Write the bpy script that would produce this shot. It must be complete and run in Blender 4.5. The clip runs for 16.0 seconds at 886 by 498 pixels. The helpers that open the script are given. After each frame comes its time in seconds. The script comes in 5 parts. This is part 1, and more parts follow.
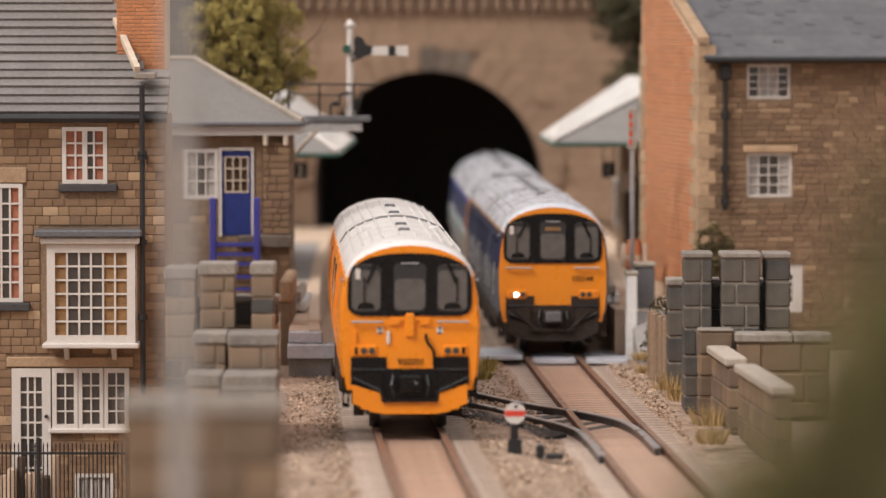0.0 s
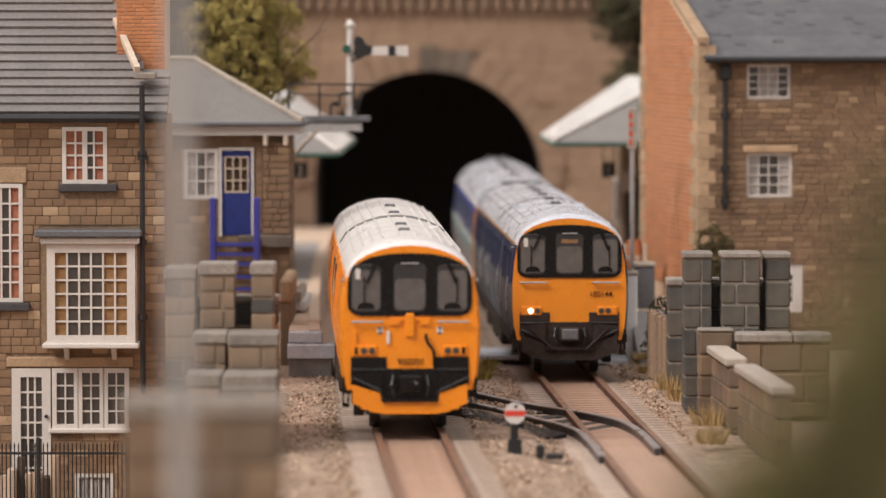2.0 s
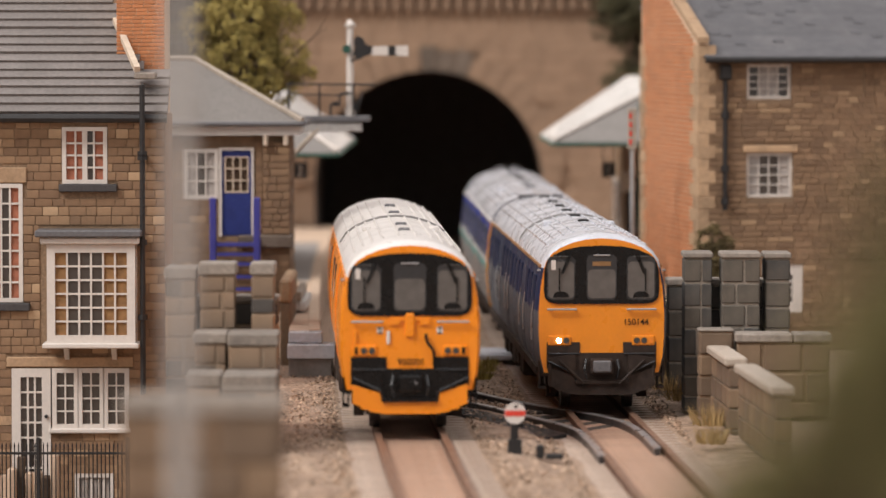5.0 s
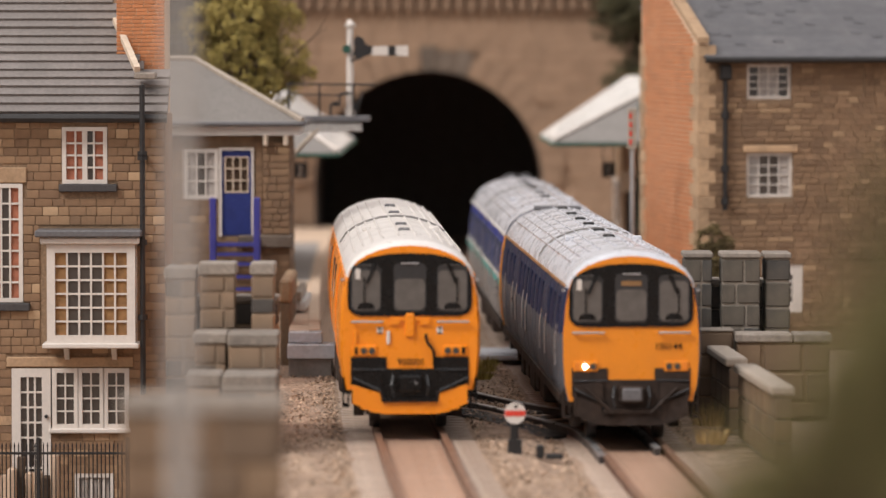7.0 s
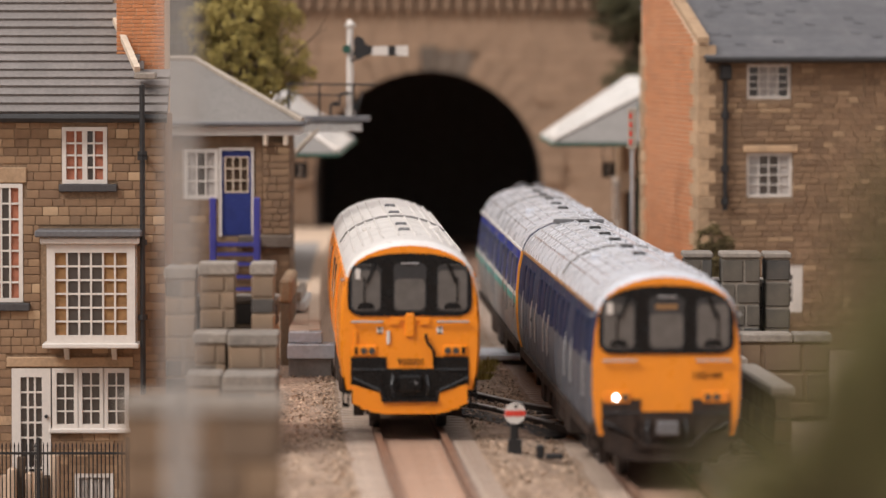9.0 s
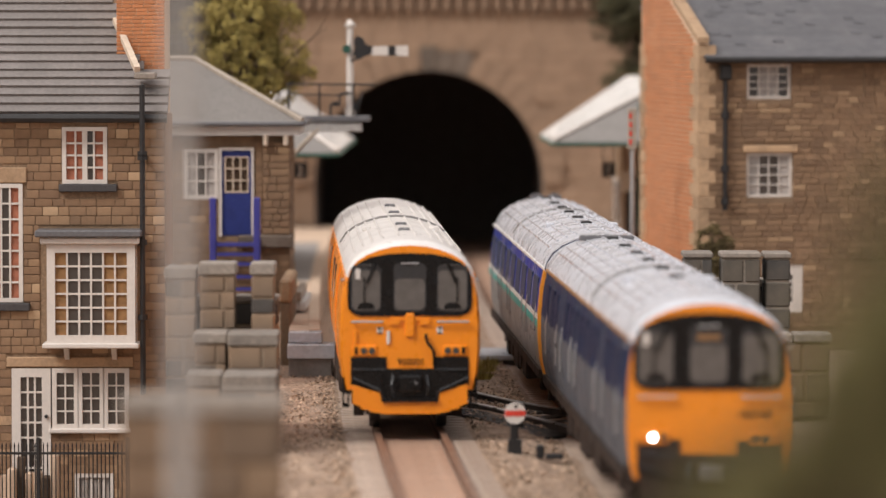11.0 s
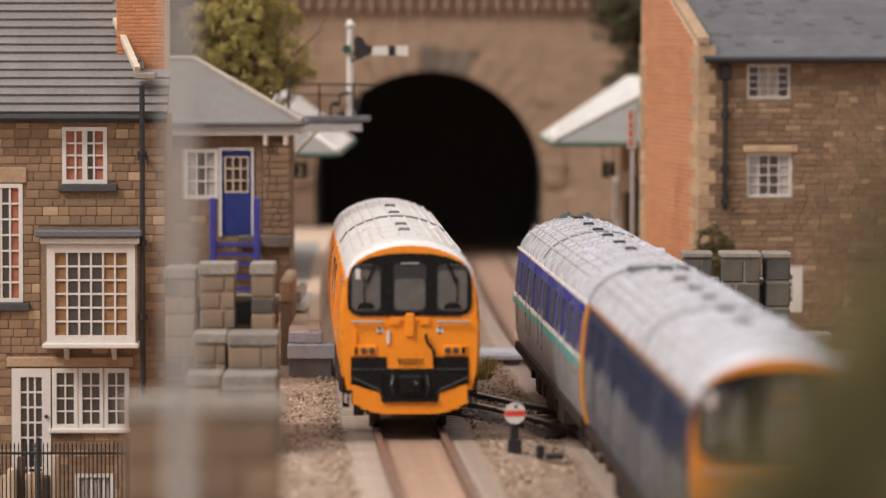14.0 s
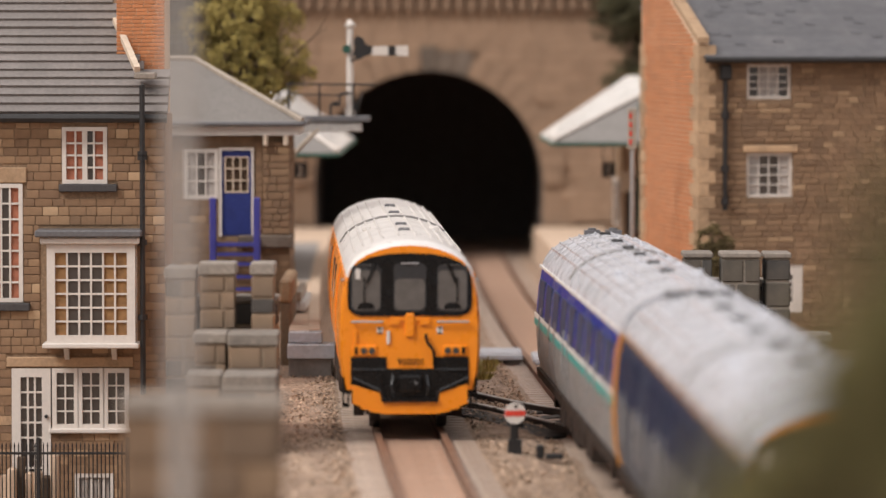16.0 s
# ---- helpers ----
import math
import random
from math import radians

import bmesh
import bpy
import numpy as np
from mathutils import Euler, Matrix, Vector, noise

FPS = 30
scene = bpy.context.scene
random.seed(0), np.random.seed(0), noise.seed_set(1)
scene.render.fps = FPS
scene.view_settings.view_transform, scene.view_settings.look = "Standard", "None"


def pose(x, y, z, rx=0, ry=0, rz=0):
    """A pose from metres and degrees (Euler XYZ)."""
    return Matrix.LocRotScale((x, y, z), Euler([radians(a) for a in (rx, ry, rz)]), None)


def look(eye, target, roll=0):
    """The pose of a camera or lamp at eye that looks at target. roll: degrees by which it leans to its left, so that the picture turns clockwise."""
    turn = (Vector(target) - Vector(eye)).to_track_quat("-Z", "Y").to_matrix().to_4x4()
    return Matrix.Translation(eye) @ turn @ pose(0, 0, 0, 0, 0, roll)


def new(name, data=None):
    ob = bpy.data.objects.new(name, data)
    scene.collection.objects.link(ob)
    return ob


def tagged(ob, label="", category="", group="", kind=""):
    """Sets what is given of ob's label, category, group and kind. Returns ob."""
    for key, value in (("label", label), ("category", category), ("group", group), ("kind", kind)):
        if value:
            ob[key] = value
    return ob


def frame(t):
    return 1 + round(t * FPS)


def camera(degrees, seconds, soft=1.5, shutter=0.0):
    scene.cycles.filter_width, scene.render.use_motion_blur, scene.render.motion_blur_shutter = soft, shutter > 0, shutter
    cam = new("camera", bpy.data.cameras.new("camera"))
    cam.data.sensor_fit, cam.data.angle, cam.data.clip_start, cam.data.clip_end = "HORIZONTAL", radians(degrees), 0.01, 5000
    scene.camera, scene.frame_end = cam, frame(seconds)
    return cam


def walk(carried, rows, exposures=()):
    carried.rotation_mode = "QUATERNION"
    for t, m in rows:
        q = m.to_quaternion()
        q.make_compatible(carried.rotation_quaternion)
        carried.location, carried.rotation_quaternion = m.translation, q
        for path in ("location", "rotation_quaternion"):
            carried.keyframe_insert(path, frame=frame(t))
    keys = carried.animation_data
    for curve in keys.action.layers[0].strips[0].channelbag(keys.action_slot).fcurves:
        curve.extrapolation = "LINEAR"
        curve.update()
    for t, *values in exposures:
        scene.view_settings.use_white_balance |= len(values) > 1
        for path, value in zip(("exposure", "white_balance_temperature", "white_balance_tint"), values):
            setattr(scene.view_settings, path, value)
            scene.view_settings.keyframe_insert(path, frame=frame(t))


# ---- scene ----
# A model railway at 1:76. Lengths below are in millimetres until part() and at() turn them into metres.
cam = camera(11.93, 16.0, soft=1.5)
EYE = pose(0, 0, 0.107, 90 - 3.045, 0, 0)
walk(cam, [(0, EYE), (16, EYE)])
cam.data.dof.use_dof = True
cam.data.dof.focus_distance = 1.235
cam.data.dof.aperture_fstop = 21.5

# ---- light: a soft exhibition hall, one broad light from above ----
world = bpy.data.worlds.new("hall")
scene.world = world
world.use_nodes = True
wn, wl = world.node_tree.nodes, world.node_tree.links
way = wn.new("ShaderNodeTexCoord")
split = wn.new("ShaderNodeSeparateXYZ")
height = wn.new("ShaderNodeMapRange")
ceiling_tone = wn.new("ShaderNodeMix")
ceiling_tone.data_type = "RGBA"
wl.new(way.outputs["Generated"], split.inputs[0])
wl.new(split.outputs["Z"], height.inputs[0])
height.inputs[1].default_value, height.inputs[2].default_value = -0.1, 0.75
wl.new(height.outputs[0], ceiling_tone.inputs[0])
ceiling_tone.inputs[6].default_value = (0.34, 0.32, 0.30, 1)  # the hall's walls
ceiling_tone.inputs[7].default_value = (1.33, 1.28, 1.29, 1)  # its lit ceiling
wl.new(ceiling_tone.outputs[2], wn["Background"].inputs[0])
wn["Background"].inputs[1].default_value = 0.85
sun = new("sun", bpy.data.lights.new("sun", "SUN"))
sun.data.energy, sun.data.angle, sun.data.color = 2.7, radians(20), (1.0, 0.95, 0.905)
sun.matrix_world = look((-1.0, 0.1, 1.25), (0, 0.9, 0))
scene.view_settings.exposure = 0.0


# ---- materials ----
def material(name, color, rough=0.6, metal=0.0, grain=0.0, size=1.0, color2=None, stain=0.0, stain_size=20.0, bump=0.0, per_object=0.0,
             per_island=0.0, emit=0.0, stain_color=None, tones=None, spec=0.5):
    """A worn surface: grain and stains of the given sizes in millimetres, relief, and tones from piece to piece."""
    m = bpy.data.materials.new(name)
    m.use_nodes = True
    n, k = m.node_tree.nodes, m.node_tree.links
    b = n["Principled BSDF"]
    b.inputs["Roughness"].default_value, b.inputs["Metallic"].default_value = rough, metal
    b.inputs["Specular IOR Level"].default_value = spec
    tc = n.new("ShaderNodeTexCoord")
    col = n.new("ShaderNodeRGB")
    col.outputs[0].default_value = (*color, 1)
    out = col.outputs[0]

    def noise_tex(mm, detail=4.0):
        t = n.new("ShaderNodeTexNoise")
        t.inputs["Scale"].default_value = 1000.0 / mm
        t.inputs["Detail"].default_value = detail
        k.new(tc.outputs["Object"], t.inputs["Vector"])
        return t

    geo = n.new("ShaderNodeNewGeometry")

    def mix(fac, a, c, mode="MIX"):
        x = n.new("ShaderNodeMix")
        x.data_type, x.blend_type = "RGBA", mode
        if isinstance(fac, float):
            x.inputs[0].default_value = fac
        else:
            k.new(fac, x.inputs[0])
        k.new(a, x.inputs[6])
        if isinstance(c, tuple):
            x.inputs[7].default_value = (*c, 1)
        else:
            k.new(c, x.inputs[7])
        return x.outputs[2]

    def span(v, a0, a1, b0, b1):
        r = n.new("ShaderNodeMapRange")
        k.new(v, r.inputs[0])
        for i, w in enumerate((a0, a1, b0, b1)):
            r.inputs[i + 1].default_value = w
        return r.outputs[0]

    if tones:
        ramp = n.new("ShaderNodeValToRGB")
        ramp.color_ramp.interpolation = "CONSTANT"
        while len(ramp.color_ramp.elements) < len(tones):
            ramp.color_ramp.elements.new(0.5)
        for i, (p, c) in enumerate(tones):
            ramp.color_ramp.elements[i].position = p
            ramp.color_ramp.elements[i].color = (*c, 1)
        if per_island:
            k.new(geo.outputs["Random Per Island"], ramp.inputs[0])
        else:
            k.new(n.new("ShaderNodeObjectInfo").outputs["Random"], ramp.inputs[0])
        out = ramp.outputs[0]
    elif per_object or per_island:
        amount = per_object or per_island
        src = n.new("ShaderNodeObjectInfo").outputs["Random"] if per_object else geo.outputs["Random Per Island"]
        hsv = n.new("ShaderNodeHueSaturation")
        k.new(out, hsv.inputs["Color"])
        k.new(span(src, 0, 1, 1 - amount, 1 + amount), hsv.inputs["Value"])
        out = hsv.outputs[0]
    if color2:
        out = mix(span(noise_tex(size * 3).outputs[0], 0.4, 0.65, 0, 1), out, color2)
    if stain:
        st = span(noise_tex(stain_size, 6).outputs[0], 0.48, 0.7, 0, stain)
        out = mix(st, out, stain_color or tuple(c * 0.35 for c in color))
    if grain:
        g = n.new("ShaderNodeHueSaturation")
        k.new(out, g.inputs["Color"])
        k.new(span(noise_tex(size, 3).outputs[0], 0.25, 0.75, 1 - grain, 1 + grain), g.inputs["Value"])
        out = g.outputs[0]
    k.new(out, b.inputs["Base Color"])
    if bump:
        bp = n.new("ShaderNodeBump")
        bp.inputs["Strength"].default_value = 0.7
        bp.inputs["Distance"].default_value = bump * 0.001
        k.new(noise_tex(size, 4).outputs[0], bp.inputs["Height"])
        k.new(bp.outputs[0], b.inputs["Normal"])
    if rough > 0.15:
        k.new(span(noise_tex(max(size * 4, 3)).outputs[0], 0.3, 0.7, max(0.05, rough - 0.12), min(1, rough + 0.12)), b.inputs["Roughness"])
    if emit:
        b.inputs["Emission Color"].default_value = (*color, 1)
        b.inputs["Emission Strength"].default_value = emit
    return m


def glass(name, color, rough):
    m = material(name, color, rough, 0, 0.2, 3.0)
    m.node_tree.nodes["Principled BSDF"].inputs["Coat Weight"].default_value = 0.6
    return m


M = {
    "ballast": material("ballast", (0.4, 0.28, 0.2), 0.95, 0, 0.5, 1.6, (0.24, 0.155, 0.108), 0.55, 38, 1.2, stain_color=(0.36, 0.28, 0.22)),
    "tarred": material("tarred", (0.05, 0.042, 0.038), 0.7, 0, 0.3, 0.8, None, 0.5, 8, 0.1, stain_color=(0.16, 0.11, 0.08)),
    "chips": material("chips", (0.42, 0.3, 0.215), 0.95, 0, 0.2, 0.8, per_island=0.6),
    "sleeper": material("sleeper", (0.45, 0.345, 0.275), 0.5, 0, 0.28, 0.8, None, 0.85, 10, 0.1, per_object=0.09, stain_color=(0.27, 0.185, 0.135)),
    "rail": material("rail", (0.12, 0.055, 0.034), 0.6, 0.4, 0.25, 1.0, None, 0.4, 9),
    "railtop": material("railtop", (0.30, 0.18, 0.125), 0.45, 0.5, 0.15, 1.0),
    "steel": material("steel", (0.10, 0.09, 0.09), 0.4, 0.8, 0.2, 1.0),
    "stone": material("stone", (0.3, 0.2, 0.12), 0.9, 0, 0.18, 0.9, None, 0.3, 5, 0.25,
                      tones=[(0, (0.222, 0.131, 0.074)), (0.3, (0.255, 0.154, 0.088)), (0.62, (0.195, 0.116, 0.068)), (0.8, (0.305, 0.187, 0.106)), (0.94, (0.45, 0.3, 0.18))],
                      stain_color=(0.13, 0.085, 0.055)),
    "stone_dark": material("stone_dark", (0.2, 0.14, 0.09), 0.9, 0, 0.18, 0.9, None, 0.35, 5, 0.25,
                      tones=[(0, (0.215, 0.13, 0.076)), (0.3, (0.24, 0.147, 0.085)), (0.6, (0.19, 0.115, 0.068)), (0.8, (0.275, 0.17, 0.1)), (0.95, (0.37, 0.24, 0.14))],
                      stain_color=(0.09, 0.06, 0.04)),
    "stone_rest": material("stone_rest", (0.3, 0.2, 0.12), 0.9, 0, 0.18, 0.9, None, 0.3, 5, 0.25, per_island=1.0,
                      tones=[(0, (0.222, 0.131, 0.074)), (0.3, (0.255, 0.154, 0.088)), (0.62, (0.195, 0.116, 0.068)), (0.8, (0.305, 0.187, 0.106)), (0.94, (0.4, 0.26, 0.155))],
                      stain_color=(0.13, 0.085, 0.055)),
    "stone_dark_rest": material("stone_dark_rest", (0.2, 0.14, 0.09), 0.9, 0, 0.18, 0.9, None, 0.35, 5, 0.25, per_island=1.0,
                      tones=[(0, (0.215, 0.13, 0.076)), (0.3, (0.24, 0.147, 0.085)), (0.6, (0.19, 0.115, 0.068)), (0.8, (0.275, 0.17, 0.1)), (0.95, (0.37, 0.24, 0.14))],
                      stain_color=(0.12, 0.08, 0.052)),
    "mortar": material("mortar", (0.225, 0.147, 0.09), 0.95, 0, 0.3, 0.7, None, 0.4, 18),
    "mortar_light": material("mortar_light", (0.64, 0.46, 0.32), 0.95, 0, 0.3, 0.7, None, 0.3, 18),
    "brick": material("brick", (0.51, 0.205, 0.088), 0.9, 0, 0.12, 0.6, per_object=0.12, stain=0.2, stain_size=9),
    "brick_rest": material("brick_rest", (0.51, 0.205, 0.088), 0.9, 0, 0.12, 0.6, per_island=0.12, stain=0.2, stain_size=9),
    "quoin": material("quoin", (0.42, 0.275, 0.165), 0.85, 0, 0.15, 1.0, None, 0.4, 5, 0.1, per_object=0.15),
    "portal": material("portal", (0.3, 0.198, 0.132), 0.95, 0, 0.2, 1.2, per_island=0.18, stain=0.35, stain_size=60, bump=0.3, stain_color=(0.21, 0.135, 0.09)),
    "portal_stone": material("portal_stone", (0.3, 0.198, 0.132), 0.95, 0, 0.2, 1.2, per_object=0.09, stain=0.35, stain_size=30, bump=0.3, stain_color=(0.21, 0.135, 0.09)),
    "portal_dark": material("portal_dark", (0.15, 0.115, 0.09), 0.95, 0, 0.2, 1.2, per_object=0.25, stain=0.3, stain_size=9, bump=0.3),
    "bore_dark": material("bore_dark", (0.11, 0.09, 0.08), 1.0, 0, 0.3, 4),
    "slate": material("slate", (0.185, 0.162, 0.15), 0.75, 0, 0.16, 1.2, None, 0.45, 14, 0.15, per_object=0.1, stain_color=(0.25, 0.22, 0.205)),
    "slate_dark": material("slate_dark", (0.095, 0.092, 0.098), 0.75, 0, 0.15, 1.0, None, 0.4, 12, 0.1, per_object=0.1, stain_color=(0.16, 0.15, 0.15)),
    "slate_box": material("slate_box", (0.215, 0.195, 0.18), 0.8, 0, 0.15, 1.0, None, 0.4, 10, 0.1, per_object=0.08, stain_color=(0.16, 0.145, 0.13)),
    "lead": material("lead", (0.13, 0.125, 0.13), 0.5, 0.2, 0.2, 1.0),
    "white": material("white", (0.62, 0.56, 0.51), 0.55, 0, 0.05, 1.0, None, 0.12, 6),
    "cream": material("cream", (0.6, 0.48, 0.37), 0.7, 0, 0.1, 1.0, None, 0.3, 6),
    "canopy": material("canopy", (0.72, 0.69, 0.66), 0.35, 0, 0.08, 1.0, None, 0.3, 12),
    "green": material("green", (0.02, 0.075, 0.052), 0.5, 0, 0.15, 1.0),
    "iron": material("iron", (0.022, 0.02, 0.02), 0.5, 0.2, 0.2, 1.0),
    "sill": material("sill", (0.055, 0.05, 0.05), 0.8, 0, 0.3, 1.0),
    "blue": material("blue", (0.016, 0.030, 0.165), 0.5, 0, 0.15, 1.0, None, 0.25, 4),
    "handrail_blue": material("handrail_blue", (0.05, 0.05, 0.28), 0.5, 0, 0.12, 1.0),
    "glass": glass("glass", (0.05, 0.042, 0.038), 0.12),
    "curtain": material("curtain", (0.32, 0.115, 0.065), 0.8, 0, 0.3, 2.0),
    "curtain_tan": material("curtain_tan", (0.25, 0.13, 0.05), 0.8, 0, 0.4, 3.0),
    "net": material("net", (0.36, 0.32, 0.295), 0.8, 0, 0.4, 3.0),
    "platform": material("platform", (0.6, 0.44, 0.32), 0.85, 0, 0.1, 1.0, None, 0.3, 18),
    "paving": material("paving", (0.3, 0.27, 0.25), 0.85, 0, 0.12, 1.0, None, 0.4, 10, per_object=0.12),
    "orange": material("orange", (0.82, 0.245, 0.010), 0.32, 0, 0.03, 1.0, None, 0.12, 9, stain_color=(0.55, 0.18, 0.01)),
    "amber": material("amber", (0.74, 0.235, 0.014), 0.35, 0, 0.04, 1.0, None, 0.2, 9, stain_color=(0.45, 0.16, 0.015)),
    "roof_white": material("roof_white", (0.68, 0.64, 0.61), 0.38, 0, 0.07, 1.5, None, 0.35, 16, stain_color=(0.4, 0.36, 0.33)),
    "roof_grey": material("roof_grey", (0.54, 0.545, 0.585), 0.28, 0, 0.1, 1.5, None, 0.4, 14, stain_color=(0.36, 0.355, 0.365)),
    "black": material("black", (0.007, 0.0065, 0.0065), 0.25, 0, 0.2, 1.0, spec=0.25),
    "under": material("under", (0.034, 0.024, 0.02), 0.7, 0, 0.4, 1.5, (0.035, 0.022, 0.016), 0.3, 6, spec=0.2),
    "cabglass": glass("cabglass", (0.095, 0.086, 0.08), 0.14),
    "bodyblue": material("bodyblue", (0.006, 0.03, 0.24), 0.4, 0, 0.12, 1.0, None, 0.3, 8, spec=0.1),
    "navy": material("navy", (0.015, 0.023, 0.058), 0.65, 0, 0.15, 1.0, None, 0.4, 12, stain_color=(0.035, 0.038, 0.06), spec=0.2),
    "sideglass": material("sideglass", (0.05, 0.06, 0.1), 0.55, 0, 0.35, 6.0, spec=0.1),
    "pane_dark": material("pane_dark", (0.02, 0.026, 0.055), 0.6, 0, 0.2, 2.0, spec=0.06),
    "body_slate": material("body_slate", (0.085, 0.09, 0.105), 0.6, 0, 0.1, 1.0, None, 0.4, 12, stain_color=(0.12, 0.105, 0.095), spec=0.35),
    "bronze": material("bronze", (0.3, 0.15, 0.06), 0.6, 0, 0.2, 1.0, None, 0.6, 9),
    "seal": material("seal", (0.03, 0.03, 0.032), 0.2, 0, 0.1, 1.0),
    "cap_dark": material("cap_dark", (0.25, 0.21, 0.175), 0.7, 0, 0.25, 1.0, None, 0.6, 4, 0.1, per_object=0.15, stain_color=(0.13, 0.11, 0.095)),
    "bodygrey": material("bodygrey", (0.25, 0.245, 0.24), 0.4, 0, 0.08, 1.0, None, 0.55, 9, stain_color=(0.24, 0.2, 0.17)),
    "teal": material("teal", (0.05, 0.33, 0.30), 0.4, 0, 0.08, 1.0),
    "gold": material("gold", (0.66, 0.27, 0.03), 0.45, 0, 0.08, 1.0),
    "tarnish": material("tarnish", (0.45, 0.44, 0.44), 0.35, 0.7, 0.15, 1.0),
    "lens": material("lens", (0.07, 0.065, 0.06), 0.15, 0.3, 0.1, 1.0),
    "lit": material("lit", (0.8, 0.84, 1.0), 0.3, emit=12.0),
    "roof_seam": material("roof_seam", (0.24, 0.225, 0.215), 0.6, 0, 0.3, 1.0, None, 0.5, 4),
    "amber_lens": material("amber_lens", (0.75, 0.22, 0.03), 0.2, 0, 0.1, 1.0),
    "red": material("red", (0.6, 0.05, 0.03), 0.45, 0, 0.1, 1.0),
    "bark": material("bark", (0.09, 0.06, 0.04), 0.95, 0, 0.3, 1.0),
    "leaf": material("leaf", (0.33, 0.255, 0.075), 0.9, 0, 0.2, 1.0, per_island=0.45),
    "leaf_brown": material("leaf_brown", (0.13, 0.095, 0.04), 0.95, 0, 0.2, 1.0, per_island=0.6),
    "leaf_dark": material("leaf_dark", (0.06, 0.052, 0.022), 0.95, 0, 0.2, 1.0, per_island=0.4),
    "leaf_near": material("leaf_near", (0.16, 0.135, 0.053), 0.95, 0, 0.2, 1.0, per_island=0.25),
    "straw": material("straw", (0.42, 0.28, 0.12), 0.95, 0, 0.2, 1.0, per_island=0.35),
    "block": material("block", (0.3, 0.2, 0.13), 0.75, 0, 0.3, 1.0, None, 0.65, 4, 0.3,
                      tones=[(0, (0.235, 0.158, 0.1)), (0.3, (0.065, 0.056, 0.05)), (0.55, (0.28, 0.185, 0.115)), (0.75, (0.12, 0.092, 0.07))], stain_color=(0.06, 0.05, 0.042)),
    "block_blue": material("block_blue", (0.1, 0.1, 0.11), 0.85, 0, 0.25, 1.0, None, 0.45, 4, 0.25,
                      tones=[(0, (0.06, 0.057, 0.054)), (0.4, (0.082, 0.071, 0.058)), (0.75, (0.042, 0.041, 0.04))], stain_color=(0.15, 0.115, 0.085)),
    "block_brown": material("block_brown", (0.15, 0.1, 0.065), 0.85, 0, 0.25, 1.0, None, 0.5, 5, 0.25,
                      tones=[(0, (0.18, 0.115, 0.07)), (0.4, (0.14, 0.093, 0.06)), (0.75, (0.21, 0.137, 0.083))], stain_color=(0.1, 0.075, 0.055)),
    "sleeper_rust": material("sleeper_rust", (0.5, 0.325, 0.235), 0.36, 0, 0.28, 0.8, None, 0.8, 11, 0.1, per_object=0.09, stain_color=(0.32, 0.185, 0.12)),
    "cap": material("cap", (0.38, 0.315, 0.255), 0.85, 0, 0.15, 1.0, None, 0.4, 5, 0.1, per_object=0.12, stain_color=(0.24, 0.2, 0.165)),
    "pointing_grey": material("pointing_grey", (0.26, 0.22, 0.18), 0.95, 0, 0.2, 1.0),
    "pointing": material("pointing", (0.3, 0.225, 0.16), 0.95, 0, 0.2, 1.0),
    "pole": material("pole", (0.36, 0.335, 0.315), 0.7, 0, 0.2, 1.5, None, 0.2, 9),
    "timber": material("timber", (0.25, 0.17, 0.11), 0.85, 0, 0.25, 1.0, per_object=0.2),
    "vest": material("vest", (0.5, 0.17, 0.07), 0.7, 0, 0.1, 1.0),
    "backcloth": material("backcloth", (0.33, 0.29, 0.25), 0.95, 0, 0.05, 30, None, 0.2, 200),
}


# ---- building helpers ----
def thing(name, x, y, z, rz=0, label="", category="", group="", kind=""):
    ob = new(name)
    ob.empty_display_size = 0.01
    ob.matrix_basis = pose(x * 0.001, y * 0.001, z * 0.001, 0, 0, rz)
    return tagged(ob, label, category, group, kind)


def mesh_of(bm, mats, smooth=False):
    for v in bm.verts:
        v.co *= 0.001
    me = bpy.data.meshes.new("mesh")
    bm.to_mesh(me)
    bm.free()
    for m in mats if isinstance(mats, (list, tuple)) else [mats]:
        me.materials.append(M[m])
    if smooth:
        me.polygons.foreach_set("use_smooth", [True] * len(me.polygons))
    return me


def part(name, bm, mats, parent, label="", smooth=False, kind=""):
    ob = new(name, mesh_of(bm, mats, smooth))
    ob.parent = parent
    return tagged(ob, label, kind=kind)


def structure(name, bm, mats, label, category, kind="structure", smooth=False):
    return tagged(new(name, mesh_of(bm, mats, smooth)), label, category, kind=kind)


def box(bm, x0, x1, y0, y1, z0, z1, mat=0):
    v = [bm.verts.new((x, y, z)) for x in (x0, x1) for y in (y0, y1) for z in (z0, z1)]
    for q in ((0, 1, 3, 2), (4, 6, 7, 5), (0, 4, 5, 1), (2, 3, 7, 6), (0, 2, 6, 4), (1, 5, 7, 3)):
        bm.faces.new([v[i] for i in q]).material_index = mat
    return v


def soft_box(x0, x1, y0, y1, z0, z1, r=0.3):
    bm = bmesh.new()
    box(bm, x0, x1, y0, y1, z0, z1)
    bmesh.ops.recalc_face_normals(bm, faces=bm.faces)
    bmesh.ops.bevel(bm, geom=bm.edges[:], offset=r, segments=1, affect="EDGES")
    return bm


def hull(bm, pts, faces, mat=0):
    v = [bm.verts.new(p) for p in pts]
    for f in faces:
        bm.faces.new([v[i] for i in f]).material_index = mat
    return v


